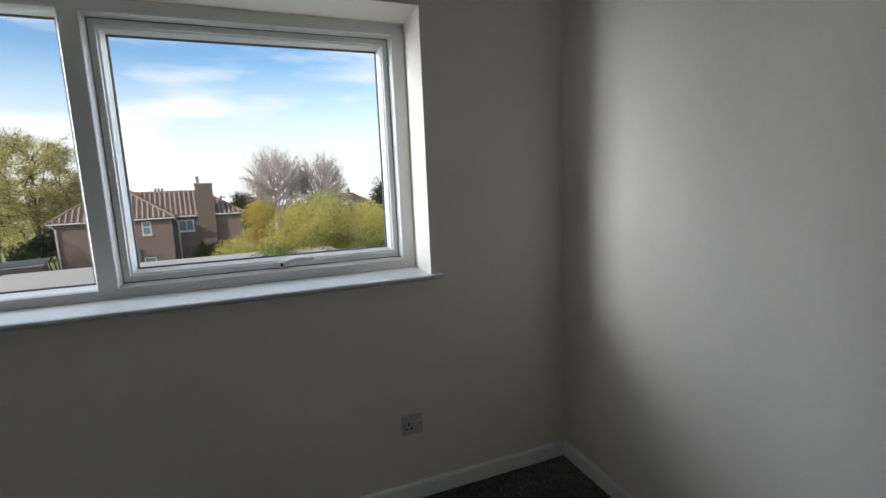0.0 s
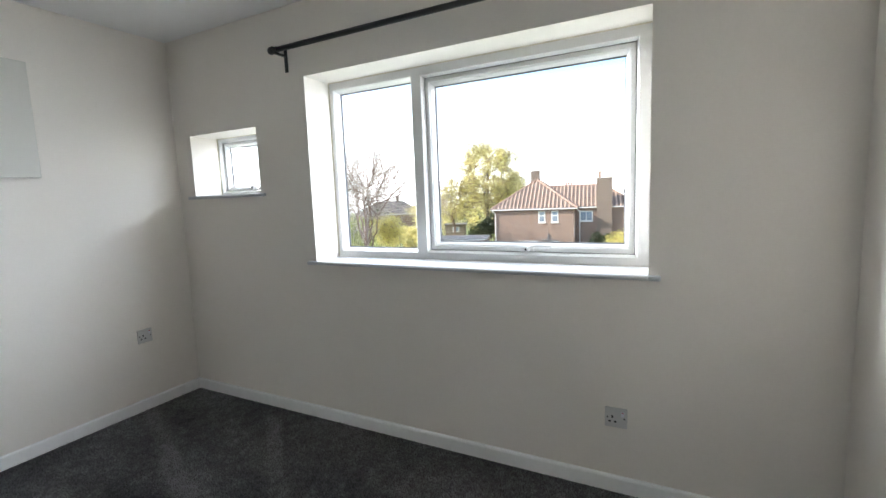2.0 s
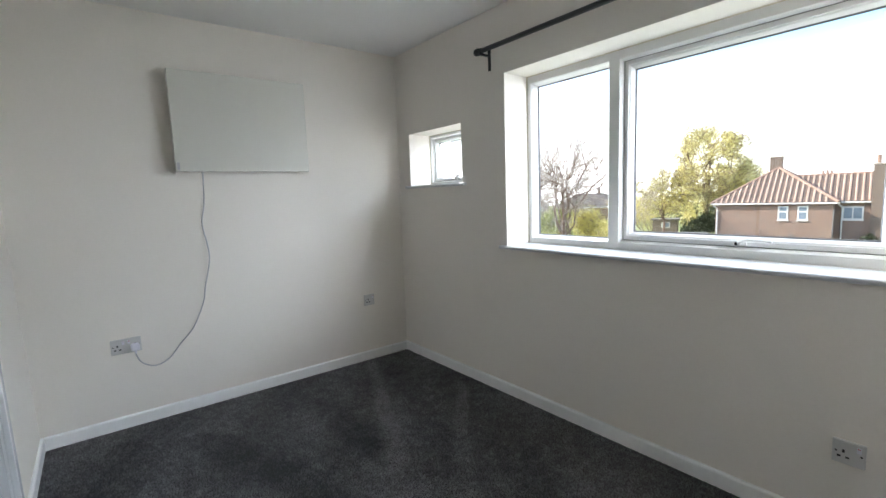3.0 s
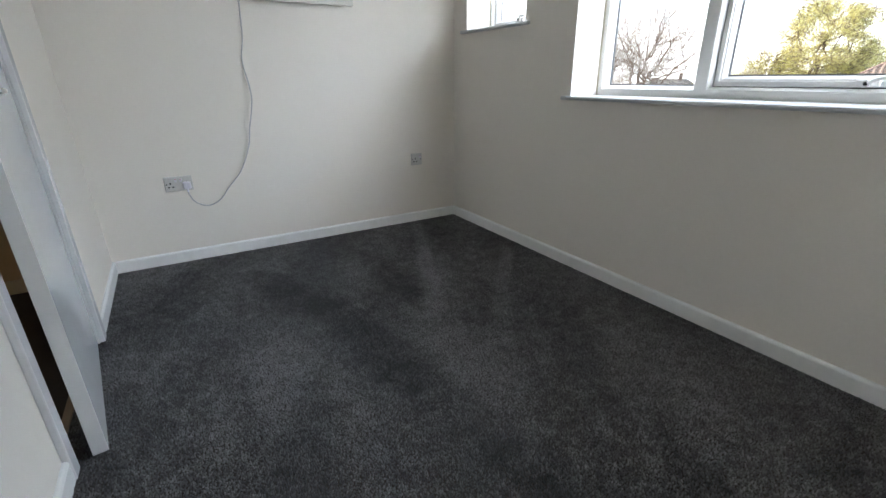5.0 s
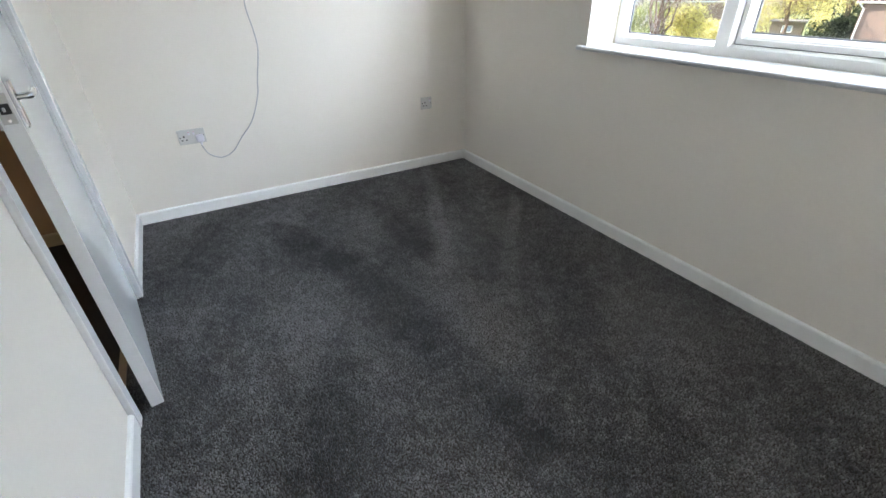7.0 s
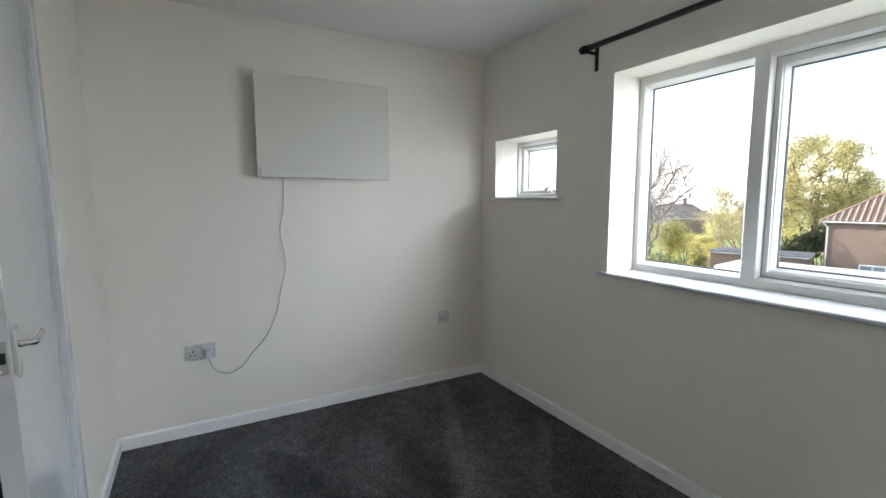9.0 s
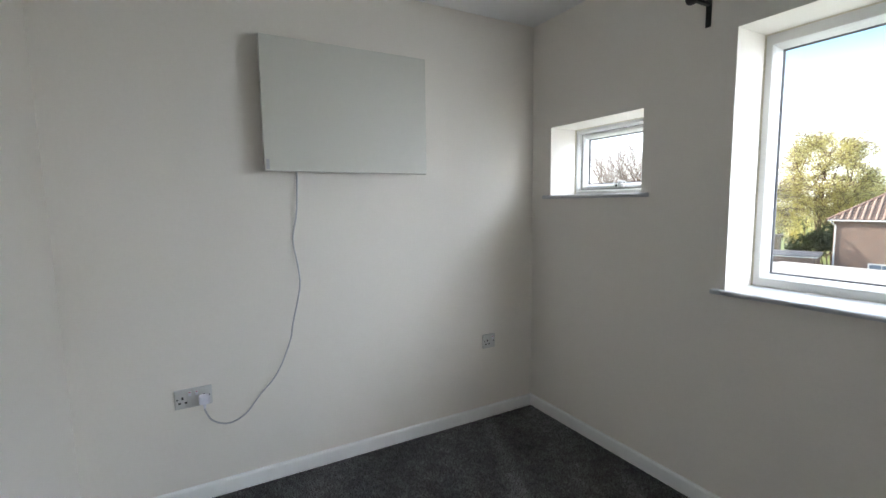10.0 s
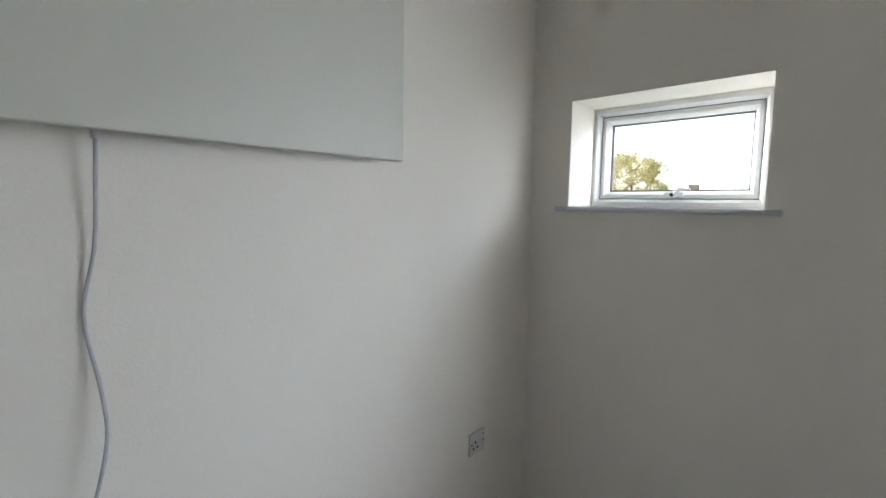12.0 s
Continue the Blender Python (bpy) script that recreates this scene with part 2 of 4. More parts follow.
TWIG = material("fine_twigs", (0.44, 0.38, 0.345), rough=0.95, spread=0.2, fine=3, bump=0)


# ---- mesh helpers ----
def part(name, bm, mat, parent=None, label="", at=None):
    """Links a bmesh as one mesh object, under a thing or a part."""
    me = bpy.data.meshes.new(name)
    bmesh.ops.recalc_face_normals(bm, faces=bm.faces)
    bm.to_mesh(me)
    bm.free()
    me.materials.append(mat)
    ob = new(name, me)
    if parent:
        ob.parent = parent
    if at:
        ob.location = at
    if label:
        ob["label"] = label
    return ob


def thing(name, m, label, category, group="", kind=""):
    """An Empty at a thing's base, to hold its parts."""
    ob = new(name)
    ob.empty_display_size = 0.1
    ob.matrix_world = m
    return tagged(ob, label, category, group, kind)


def box(bm, x0, x1, y0, y1, z0, z1, bevel=0.0, segments=2):
    vs = [bm.verts.new((x, y, z)) for x in (x0, x1) for y in (y0, y1) for z in (z0, z1)]
    quads = ((0, 1, 3, 2), (4, 6, 7, 5), (0, 4, 5, 1), (2, 3, 7, 6), (0, 2, 6, 4), (1, 5, 7, 3))
    faces = [bm.faces.new([vs[i] for i in q]) for q in quads]
    if bevel:
        edges = list({e for f in faces for e in f.edges})
        bmesh.ops.bevel(bm, geom=edges, offset=bevel, segments=segments, profile=0.6, affect="EDGES")
    return bm


def boxed(*args, **keys):
    return box(bmesh.new(), *args, **keys)


def ring(bm, x0, x1, z0, z1, profile):
    """A mitred frame round a rectangle; profile: a closed loop of (inset, y)."""
    loops = []
    for cx, cz, sx, sz in ((x0, z0, 1, 1), (x1, z0, -1, 1), (x1, z1, -1, -1), (x0, z1, 1, -1)):
        loops.append([bm.verts.new((cx + sx * d, y, cz + sz * d)) for d, y in profile])
    k = len(profile)
    for a in range(4):
        p, q = loops[a], loops[(a + 1) % 4]
        for i in range(k):
            bm.faces.new((p[i], p[(i + 1) % k], q[(i + 1) % k], q[i]))
    return bm


def tube(bm, points, radii, sides=8, cap=True):
    """A round bar through points, with a radius at each."""
    rings, side = [], None
    for i, p in enumerate(points):
        d = (Vector(points[min(i + 1, len(points) - 1)]) - Vector(points[max(i - 1, 0)])).normalized()
        if side is None:
            side = d.orthogonal().normalized()
        side = (side - d * side.dot(d)).normalized()
        up = d.cross(side)
        rings.append([bm.verts.new(Vector(p) + (side * math.cos(a) + up * math.sin(a)) * radii[i]) for a in [2 * math.pi * j / sides for j in range(sides)]])
    for p, q in zip(rings, rings[1:]):
        for j in range(sides):
            bm.faces.new((p[j], p[(j + 1) % sides], q[(j + 1) % sides], q[j]))
    if cap:
        bm.faces.new(rings[0][::-1])
        bm.faces.new(rings[-1])
    return bm


def spline(points, steps=6):
    """A smooth run of points through the given ones."""
    p = [Vector(q) for q in points]
    p = [p[0] * 2 - p[1]] + p + [p[-1] * 2 - p[-2]]
    out = []
    for i in range(1, len(p) - 2):
        for s in range(steps):
            t = s / steps
            out.append(0.5 * ((2 * p[i]) + (p[i + 1] - p[i - 1]) * t + (2 * p[i - 1] - 5 * p[i] + 4 * p[i + 1] - p[i + 2]) * t * t + (3 * p[i] - p[i - 1] - 3 * p[i + 1] + p[i + 2]) * t ** 3))
    return out + [p[-2]]


def shade_round(ob):
    for f in ob.data.polygons:
        f.use_smooth = True
    return ob


def pierced(bm, u_cuts, v_cuts, holes, d0, d1, place):
    """A slab of thickness d0 to d1 over a grid of cuts, with the cells inside holes left open."""
    def open_cell(i, j):
        if not (0 <= i < len(u_cuts) - 1 and 0 <= j < len(v_cuts) - 1):
            return True
        u, v = (u_cuts[i] + u_cuts[i + 1]) / 2, (v_cuts[j] + v_cuts[j + 1]) / 2
        return any(a < u < b and c < v < d for a, b, c, d in holes)
    made = {}
    def vert(i, j, d):
        key = (i, j, d)
        if key not in made:
            made[key] = bm.verts.new(place(u_cuts[i], v_cuts[j], d))
        return made[key]
    for i in range(len(u_cuts) - 1):
        for j in range(len(v_cuts) - 1):
            if open_cell(i, j):
                continue
            for d in (d0, d1):
                bm.faces.new([vert(a, b, d) for a, b in ((i, j), (i + 1, j), (i + 1, j + 1), (i, j + 1))])
            for di, dj, e in ((-1, 0, ((i, j), (i, j + 1))), (1, 0, ((i + 1, j), (i + 1, j + 1))), (0, -1, ((i, j), (i + 1, j))), (0, 1, ((i, j + 1), (i + 1, j + 1)))):
                if open_cell(i + di, j + dj):
                    bm.faces.new([vert(*e[0], d0), vert(*e[1], d0), vert(*e[1], d1), vert(*e[0], d1)])
    return bm


# ---- the room ----
ROOM_X, ROOM_Y, ROOM_Z = 3.57, -2.333, 2.37
OUT_OF_PLUMB = pose(0, ROOM_Y, 0, 0.75) @ pose(0, -ROOM_Y, 0)  # the old partition leans a little towards the hall
MAIN = (1.19, 2.93, 0.953, 1.981)
SMALL = (0.163, 0.784, 1.355, 1.752)
DOOR = (0.865, 1.637, 0.0, 2.02)

tagged(part("wall_north", pierced(bmesh.new(), (-0.3, SMALL[0], SMALL[1], MAIN[0], MAIN[1], ROOM_X + 0.3), (-0.25, MAIN[2], SMALL[2], SMALL[3], MAIN[3], 2.65), (MAIN, SMALL), 0.0, 0.30, lambda u, v, d: (u, d, v)), WALL_PAINT),
       "off-white matt painted bedroom wall with two windows", "wall", kind="structure")
tagged(part("wall_west", boxed(-0.25, 0, -4.0, 0, -0.25, 2.65), WALL_PAINT), "off-white matt painted bedroom wall behind the heater", "wall", kind="structure")
tagged(part("wall_east", boxed(ROOM_X, ROOM_X + 0.25, -4.0, 0, -0.25, 2.65), WALL_PAINT), "plain off-white matt painted bedroom wall", "wall", kind="structure")
south = tagged(part("wall_south", pierced(bmesh.new(), (0, DOOR[0] - 0.03, DOOR[1] + 0.03, ROOM_X), (0, DOOR[3] + 0.03, ROOM_Z), ((DOOR[0] - 0.03, DOOR[1] + 0.03, -1, DOOR[3] + 0.03),), ROOM_Y, ROOM_Y - 0.11, lambda u, v, d: (u, d, v)), WALL_PAINT),
       "off-white painted partition wall with a doorway", "wall", kind="structure")
south.matrix_world = OUT_OF_PLUMB
tagged(part("ceiling", boxed(0, ROOM_X, -4.0, 0, ROOM_Z, 2.65), CEILING_PAINT), "smooth white painted ceiling", "ceiling", kind="structure")
tagged(part("floor", boxed(0, ROOM_X, ROOM_Y - 0.06, 0, -0.25, -0.003), HALL_FLOOR), "dark carpet backing under the pile", "floor", kind="structure")
tagged(part("hall_floor", boxed(0, ROOM_X, -4.0, ROOM_Y - 0.06, -0.25, -0.003), HALL_FLOOR), "dark brown hall carpet beyond the door", "carpet", kind="structure")
# the opening is added out of view so that daylight reaches the hall
tagged(part("wall_hall", pierced(bmesh.new(), (0, 2.2, 3.4, ROOM_X), (0, 0.7, 2.05, ROOM_Z), ((2.2, 3.4, 0.7, 2.05),), -4.0, -3.45, lambda u, v, d: (u, d, v)), HALL_PAINT), "tan painted hall wall beyond the door, with an added daylight opening", "wall", kind="structure")

tagged(part("wall_hall_end", boxed(0.0, 0.03, -3.45, ROOM_Y - 0.11, 0, ROOM_Z), HALL_PAINT), "tan painted end wall of the hall", "wall", kind="structure")


# strokes of the vacuum cleaner: from, to, half width, and how the pile lies (light +, dark -), painted into the yarn
# colour
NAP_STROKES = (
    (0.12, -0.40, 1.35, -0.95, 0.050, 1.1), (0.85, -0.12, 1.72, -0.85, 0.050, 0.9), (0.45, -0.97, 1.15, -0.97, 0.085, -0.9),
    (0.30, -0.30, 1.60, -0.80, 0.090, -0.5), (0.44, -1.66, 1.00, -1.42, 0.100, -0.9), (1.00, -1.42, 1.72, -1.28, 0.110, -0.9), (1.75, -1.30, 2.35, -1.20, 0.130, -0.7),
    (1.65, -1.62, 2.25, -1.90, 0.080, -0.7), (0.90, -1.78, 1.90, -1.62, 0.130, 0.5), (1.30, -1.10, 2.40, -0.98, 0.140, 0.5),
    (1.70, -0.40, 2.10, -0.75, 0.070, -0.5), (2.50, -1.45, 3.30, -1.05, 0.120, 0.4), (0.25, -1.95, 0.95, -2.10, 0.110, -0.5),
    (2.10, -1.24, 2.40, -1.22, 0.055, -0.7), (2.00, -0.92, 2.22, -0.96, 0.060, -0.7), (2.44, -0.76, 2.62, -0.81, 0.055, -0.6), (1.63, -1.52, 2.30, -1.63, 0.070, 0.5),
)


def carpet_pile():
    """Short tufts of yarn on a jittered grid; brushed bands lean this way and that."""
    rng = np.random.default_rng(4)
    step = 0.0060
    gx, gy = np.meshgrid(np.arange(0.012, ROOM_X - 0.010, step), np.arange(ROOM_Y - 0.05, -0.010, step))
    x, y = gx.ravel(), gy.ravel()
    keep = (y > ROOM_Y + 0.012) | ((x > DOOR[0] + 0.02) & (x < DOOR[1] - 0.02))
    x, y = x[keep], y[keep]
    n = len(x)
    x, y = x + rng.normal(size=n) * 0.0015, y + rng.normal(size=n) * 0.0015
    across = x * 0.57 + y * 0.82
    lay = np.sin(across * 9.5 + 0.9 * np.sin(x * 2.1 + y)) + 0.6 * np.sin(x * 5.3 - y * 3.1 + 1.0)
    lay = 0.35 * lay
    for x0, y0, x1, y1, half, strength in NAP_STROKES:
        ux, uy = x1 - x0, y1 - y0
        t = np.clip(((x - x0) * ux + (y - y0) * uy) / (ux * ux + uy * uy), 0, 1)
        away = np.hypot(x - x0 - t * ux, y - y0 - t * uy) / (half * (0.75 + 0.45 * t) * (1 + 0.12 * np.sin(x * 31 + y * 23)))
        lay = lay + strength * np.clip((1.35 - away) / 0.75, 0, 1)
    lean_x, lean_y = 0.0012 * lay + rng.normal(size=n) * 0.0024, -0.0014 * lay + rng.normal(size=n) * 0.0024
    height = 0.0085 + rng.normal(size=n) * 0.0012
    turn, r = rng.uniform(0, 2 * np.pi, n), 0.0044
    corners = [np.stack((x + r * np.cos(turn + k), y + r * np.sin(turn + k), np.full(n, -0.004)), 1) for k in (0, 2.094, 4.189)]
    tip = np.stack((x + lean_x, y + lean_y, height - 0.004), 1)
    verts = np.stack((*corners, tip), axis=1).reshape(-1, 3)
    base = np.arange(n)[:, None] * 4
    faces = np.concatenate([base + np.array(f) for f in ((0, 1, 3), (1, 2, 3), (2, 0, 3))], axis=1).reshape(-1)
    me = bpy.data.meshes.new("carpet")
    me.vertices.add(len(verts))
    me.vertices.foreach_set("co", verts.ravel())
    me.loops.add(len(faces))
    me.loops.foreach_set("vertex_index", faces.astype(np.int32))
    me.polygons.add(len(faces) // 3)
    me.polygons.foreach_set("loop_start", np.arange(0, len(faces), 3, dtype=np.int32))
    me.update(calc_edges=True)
    nap_shading = me.attributes.new("nap_shading", "FLOAT", "POINT")
    nap_shading.data.foreach_set("value", np.repeat(lay, 4).astype(np.float32))
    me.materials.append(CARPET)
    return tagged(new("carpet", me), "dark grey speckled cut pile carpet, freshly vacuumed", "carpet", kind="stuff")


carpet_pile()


def skirting(name, length, m, label, mat=None):
    """A plain board with a rounded top edge, along +x from the pose m, its face towards -y."""
    bm = bmesh.new()
    section = ((0, 0), (-0.015, 0), (-0.015, 0.062), (-0.012, 0.069), (-0.006, 0.072), (0, 0.072))
    ends = [[bm.verts.new((x, y, z)) for y, z in section] for x in (0, length)]
    k = len(section)
    for i in range(k):
        bm.faces.new((ends[0][i], ends[0][(i + 1) % k], ends[1][(i + 1) % k], ends[1][i]))
    bm.faces.new(ends[0])
    bm.faces.new(ends[1][::-1])
    ob = part(name, bm, mat or SKIRTING_WHITE)
    ob.matrix_world = m
    return tagged(ob, label, "skirting board", kind="structure")


WHITE_SKIRTING = "low white gloss painted skirting board"
skirting("baseboard_north", ROOM_X, pose(0, 0, 0), WHITE_SKIRTING)
skirting("baseboard_west", -ROOM_Y - 0.03, pose(0, ROOM_Y + 0.015, 0, 0, 0, 90), WHITE_SKIRTING)
skirting("baseboard_east", -ROOM_Y - 0.03, pose(ROOM_X, -0.015, 0, 0, 0, -90), WHITE_SKIRTING)
skirting("baseboard_south_a", DOOR[0] - 0.058, pose(DOOR[0] - 0.058, ROOM_Y, 0, 0, 0, 180), WHITE_SKIRTING)
skirting("baseboard_south_b", ROOM_X - DOOR[1] - 0.058, pose(ROOM_X, ROOM_Y, 0, 0, 0, 180), WHITE_SKIRTING)
skirting("baseboard_hall_end", 1.0, pose(0.03, -3.445, 0, 0, 0, 90), "cream painted hall skirting board", HALL_TRIM)
skirting("baseboard_hall", ROOM_X - 0.05, pose(ROOM_X, -3.45, 0, 0, 0, 180), "cream painted hall skirting board", HALL_TRIM)


# ---- windows ----
def handle_parts(parent, x, y, z, span):
    """A uPVC window latch: a rose, a keyhole barrel and a swept lever lying along the sash."""
    h = part("handle", boxed(-0.034, 0.034, -0.012, 0.0, -0.011, 0.011, bevel=0.004), UPVC, parent, "white window latch", (x, y, z))
    part("barrel", tube(bmesh.new(), ((0, -0.026, 0), (0, -0.010, 0)), (0.013, 0.014), 14), UPVC, h, "white lock barrel")
    part("keyhole", tube(bmesh.new(), ((-0.001, -0.0275, 0), (-0.001, -0.026, 0)), (0.007, 0.007), 12), SLOT_DARK, h, "dark keyhole")
    lever = bmesh.new()
    tube(lever, spline(((0.0, -0.018, 0.0), (0.022, -0.03, 0.012), (span * 0.38, -0.034, 0.019), (span * 0.73, -0.032, 0.018), (span, -0.028, 0.016)), 4), [0.0075] * 12 + [0.0065] * 5, 8)
    shade_round(part("lever", lever, UPVC, h))


def pane(name, parent, x0, x1, y, z0, z1):
    g = part(name, boxed(x0, x1, y, y + 0.004, z0, z1), GLASS, parent, "clear window glass")
    g.visible_shadow = False
    return g


def sash_parts(parent, x0, x1, z0, z1, y, bead=0.042):
    """An opening light: a stepped frame with a chamfered bead, gasket lines and a pane."""
    s = part("sash", ring(bmesh.new(), x0, x1, z0, z1, ((0, y + 0.045), (0, y + 0.003), (0.003, y), (bead * 0.52, y), (bead * 0.57, y + 0.005), (bead * 0.71, y + 0.008), (bead, y + 0.030), (bead, y + 0.045))), UPVC, parent)
    part("gasket", ring(bmesh.new(), x0 + bead, x1 - bead, z0 + bead, z1 - bead, ((0, y + 0.042), (0, y + 0.030), (0.006, y + 0.034), (0.006, y + 0.042))), GASKET, s, "dark rubber glazing gasket")
    part("seam", ring(bmesh.new(), x0 - 0.004, x1 + 0.004, z0 - 0.004, z1 + 0.004, ((-0.002, y + 0.02), (-0.002, y + 0.004), (0.0040, y + 0.004), (0.0040, y + 0.02))), SLOT_DARK, s, "dark gap seal round the sash")
    pane("pane", s, x0 + bead - 0.003, x1 - bead + 0.003, y + 0.036, z0 + bead - 0.003, z1 - bead + 0.003)
    return s


def sill_board(name, x0, x1, z, depth, overhang, label):
    """A window board with a rounded nose that runs past the opening."""
    bm = bmesh.new()
    section = ((depth, z), (-overhang + 0.009, z), (-overhang + 0.003, z - 0.003), (-overhang, z - 0.010), (-overhang + 0.003, z - 0.017), (-overhang + 0.009, z - 0.020), (-0.0005, z - 0.020), (depth, z - 0.020))
    inner = [[bm.verts.new((x, y, q)) for y, q in section] for x in (x0 + 0.0015, x1 - 0.0015)]
    k = len(section)
    for i in range(k):
        bm.faces.new((inner[0][i], inner[0][(i + 1) % k], inner[1][(i + 1) % k], inner[1][i]))
    for e in inner:
        bm.faces.new(e)
    for a, b in ((x0 - 0.045, x0 + 0.0015), (x1 - 0.0015, x1 + 0.045)):
        box(bm, a, b, -overhang, -0.0005, z - 0.020, z, bevel=0.006)
    return tagged(part(name, bm, BOARD_WHITE), label, "window sill", kind="structure")


def moulding(hole, y, width, depth):
    """The sloped inner edge that runs round an opening in a window frame."""
    return ring(bmesh.new(), *hole, ((-0.004, y + 0.06), (-0.004, y + 0.002), (0.0, y), (0.003, y + 0.003), (width * 0.45, y + depth * 0.3), (width * 0.55, y + depth * 0.5), (width, y + depth), (width, y + 0.06)))


def window(name, hole, y, label, sash, handle_x, fixed=None, span=0.13, bead=0.042):
    x0, x1, z0, z1 = hole
    w = thing(name, pose(0, 0, 0), label, "window", kind="structure")
    edge = 0.012
    opening = (sash[0] - edge - 0.002, sash[1] + edge + 0.002, sash[2] - edge - 0.002, sash[3] + edge + 0.002)
    holes = [opening] + ([fixed] if fixed else [])
    us = sorted({x0, x1, *(q for h in holes for q in h[:2])})
    vs = sorted({z0, z1, *(q for h in holes for q in h[2:])})
    f = part("window_frame", pierced(bmesh.new(), us, vs, holes, y, y + 0.065, lambda u, v, d: (u, d, v)), UPVC, w)
    part("moulding", moulding(opening, y - 0.001, edge, 0.024), UPVC, f)
    if fixed:
        part("moulding", moulding(fixed, y - 0.001, 0.018, 0.045), UPVC, f)
        fx0, fx1, fz0, fz1 = fixed[0] + 0.018, fixed[1] - 0.018, fixed[2] + 0.018, fixed[3] - 0.018
        part("gasket", ring(bmesh.new(), fx0, fx1, fz0, fz1, ((0, y + 0.058), (0, y + 0.046), (0.006, y + 0.050), (0.006, y + 0.058))), GASKET, f, "dark rubber glazing gasket")
        pane("pane", w, fx0 - 0.003, fx1 + 0.003, y + 0.054, fz0 - 0.003, fz1 + 0.003)
    sash_parts(w, *sash, y + 0.024, bead)
    handle_parts(w, handle_x, y + 0.024, sash[2] + 0.015, span)
    part("sealant", ring(bmesh.new(), x0 - 0.0005, x1 + 0.0005, z0 - 0.0005, z1 + 0.0005, ((0, y + 0.02), (0, y - 0.006), (0.006, y + 0.001), (0.006, y + 0.02))), SEALANT, w, "yellowed sealant bead")
    return w


window("window_1", MAIN, 0.20, "large white plastic window with a fixed light and an opening sash", (1.824, 2.860, 1.008, 1.921), 2.37, (1.217, 1.753, 0.990, 1.938))
window("window_2", SMALL, 0.20, "small white plastic top-hung window", (0.190, 0.738, 1.392, 1.720), 0.475, span=0.062, bead=0.029)
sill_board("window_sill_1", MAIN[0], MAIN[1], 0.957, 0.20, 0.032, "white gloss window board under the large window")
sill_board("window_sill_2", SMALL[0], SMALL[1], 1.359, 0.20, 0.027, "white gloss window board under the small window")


# ---- door ----
def bedroom_door():
    d = thing("door_1", OUT_OF_PLUMB @ pose(DOOR[0] + 0.004, ROOM_Y - 0.006, 0.008, 0, 0, 7.2), "white gloss flush door standing slightly ajar", "door", kind="structure")
    part("door_leaf", boxed(0, 0.757, -0.04, 0, 0, 2.0, bevel=0.002), GLOSS_WHITE, d)
    for side in (1, -1):
        y = 0.0 if side == 1 else -0.04
        h = part("door_handle", boxed(0.69, 0.732, min(y, y + side * 0.008), max(y, y + side * 0.008), 0.955, 1.062, bevel=0.003), CHROME, d, "chrome lever handle on a short backplate")
        lever = bmesh.new()
        tube(lever, spline(((0.711, y, 1.024), (0.711, y + side * 0.022, 1.024), (0.709, y + side * 0.029, 1.024), (0.692, y + side * 0.035, 1.024), (0.612, y + side * 0.034, 1.023)), 4), [0.0080] * 9 + [0.0085] * 8, 10)
        shade_round(part("lever", lever, CHROME, h))
    part("latch_plate", boxed(0.7565, 0.7590, -0.034, -0.006, 0.973, 1.043, bevel=0.0008), BRUSHED, d, "steel latch faceplate")
    part("latch_hole", boxed(0.7585, 0.7594, -0.029, -0.009, 0.996, 1.020), SLOT_DARK, d, "dark latch recess")
    part("latch_bolt", boxed(0.757, 0.763, -0.024, -0.018, 1.002, 1.012, bevel=0.002), BRUSHED, d, "chrome latch bolt")
    for z in (0.981, 1.035):
        part("screw", tube(bmesh.new(), ((0.7588, -0.020, z), (0.7597, -0.020, z)), (0.0042, 0.0036), 10), CHROME, d, "steel fixing screw")


def door_frame():
    f = thing("door_frame", OUT_OF_PLUMB, "white gloss painted door lining and architrave", "door frame", kind="structure")
    x0, x1, _, z1 = DOOR
    for a, b in ((x0 - 0.03, x0), (x1, x1 + 0.03)):
        part("lining", boxed(a, b, ROOM_Y - 0.112, ROOM_Y + 0.001, 0, z1 + 0.03), GLOSS_WHITE, f)
    part("lining_head", boxed(x0, x1, ROOM_Y - 0.112, ROOM_Y + 0.001, z1, z1 + 0.03), GLOSS_WHITE, f)
    for a, b in ((x0, x0 + 0.012), (x1 - 0.012, x1)):
        part("door_stop", boxed(a, b, ROOM_Y - 0.085, ROOM_Y - 0.055, 0, z1), GLOSS_WHITE, f)
    for a, b in ((x0 - 0.058, x0 - 0.006), (x1 + 0.006, x1 + 0.058)):
        part("architrave", boxed(a, b, ROOM_Y, ROOM_Y + 0.020, 0, z1 + 0.058, bevel=0.004), GLOSS_WHITE, f)
    part("architrave_head", boxed(x0 - 0.006, x1 + 0.006, ROOM_Y, ROOM_Y + 0.020, z1 + 0.006, z1 + 0.058, bevel=0.004), GLOSS_WHITE, f)


bedroom_door()
door_frame()
tagged(part("threshold_strip", boxed(DOOR[0], DOOR[1], ROOM_Y - 0.060, ROOM_Y - 0.034, -0.003, 0.007, bevel=0.003), HALL_TRIM), "narrow beige carpet threshold strip in the doorway", "threshold", kind="structure")


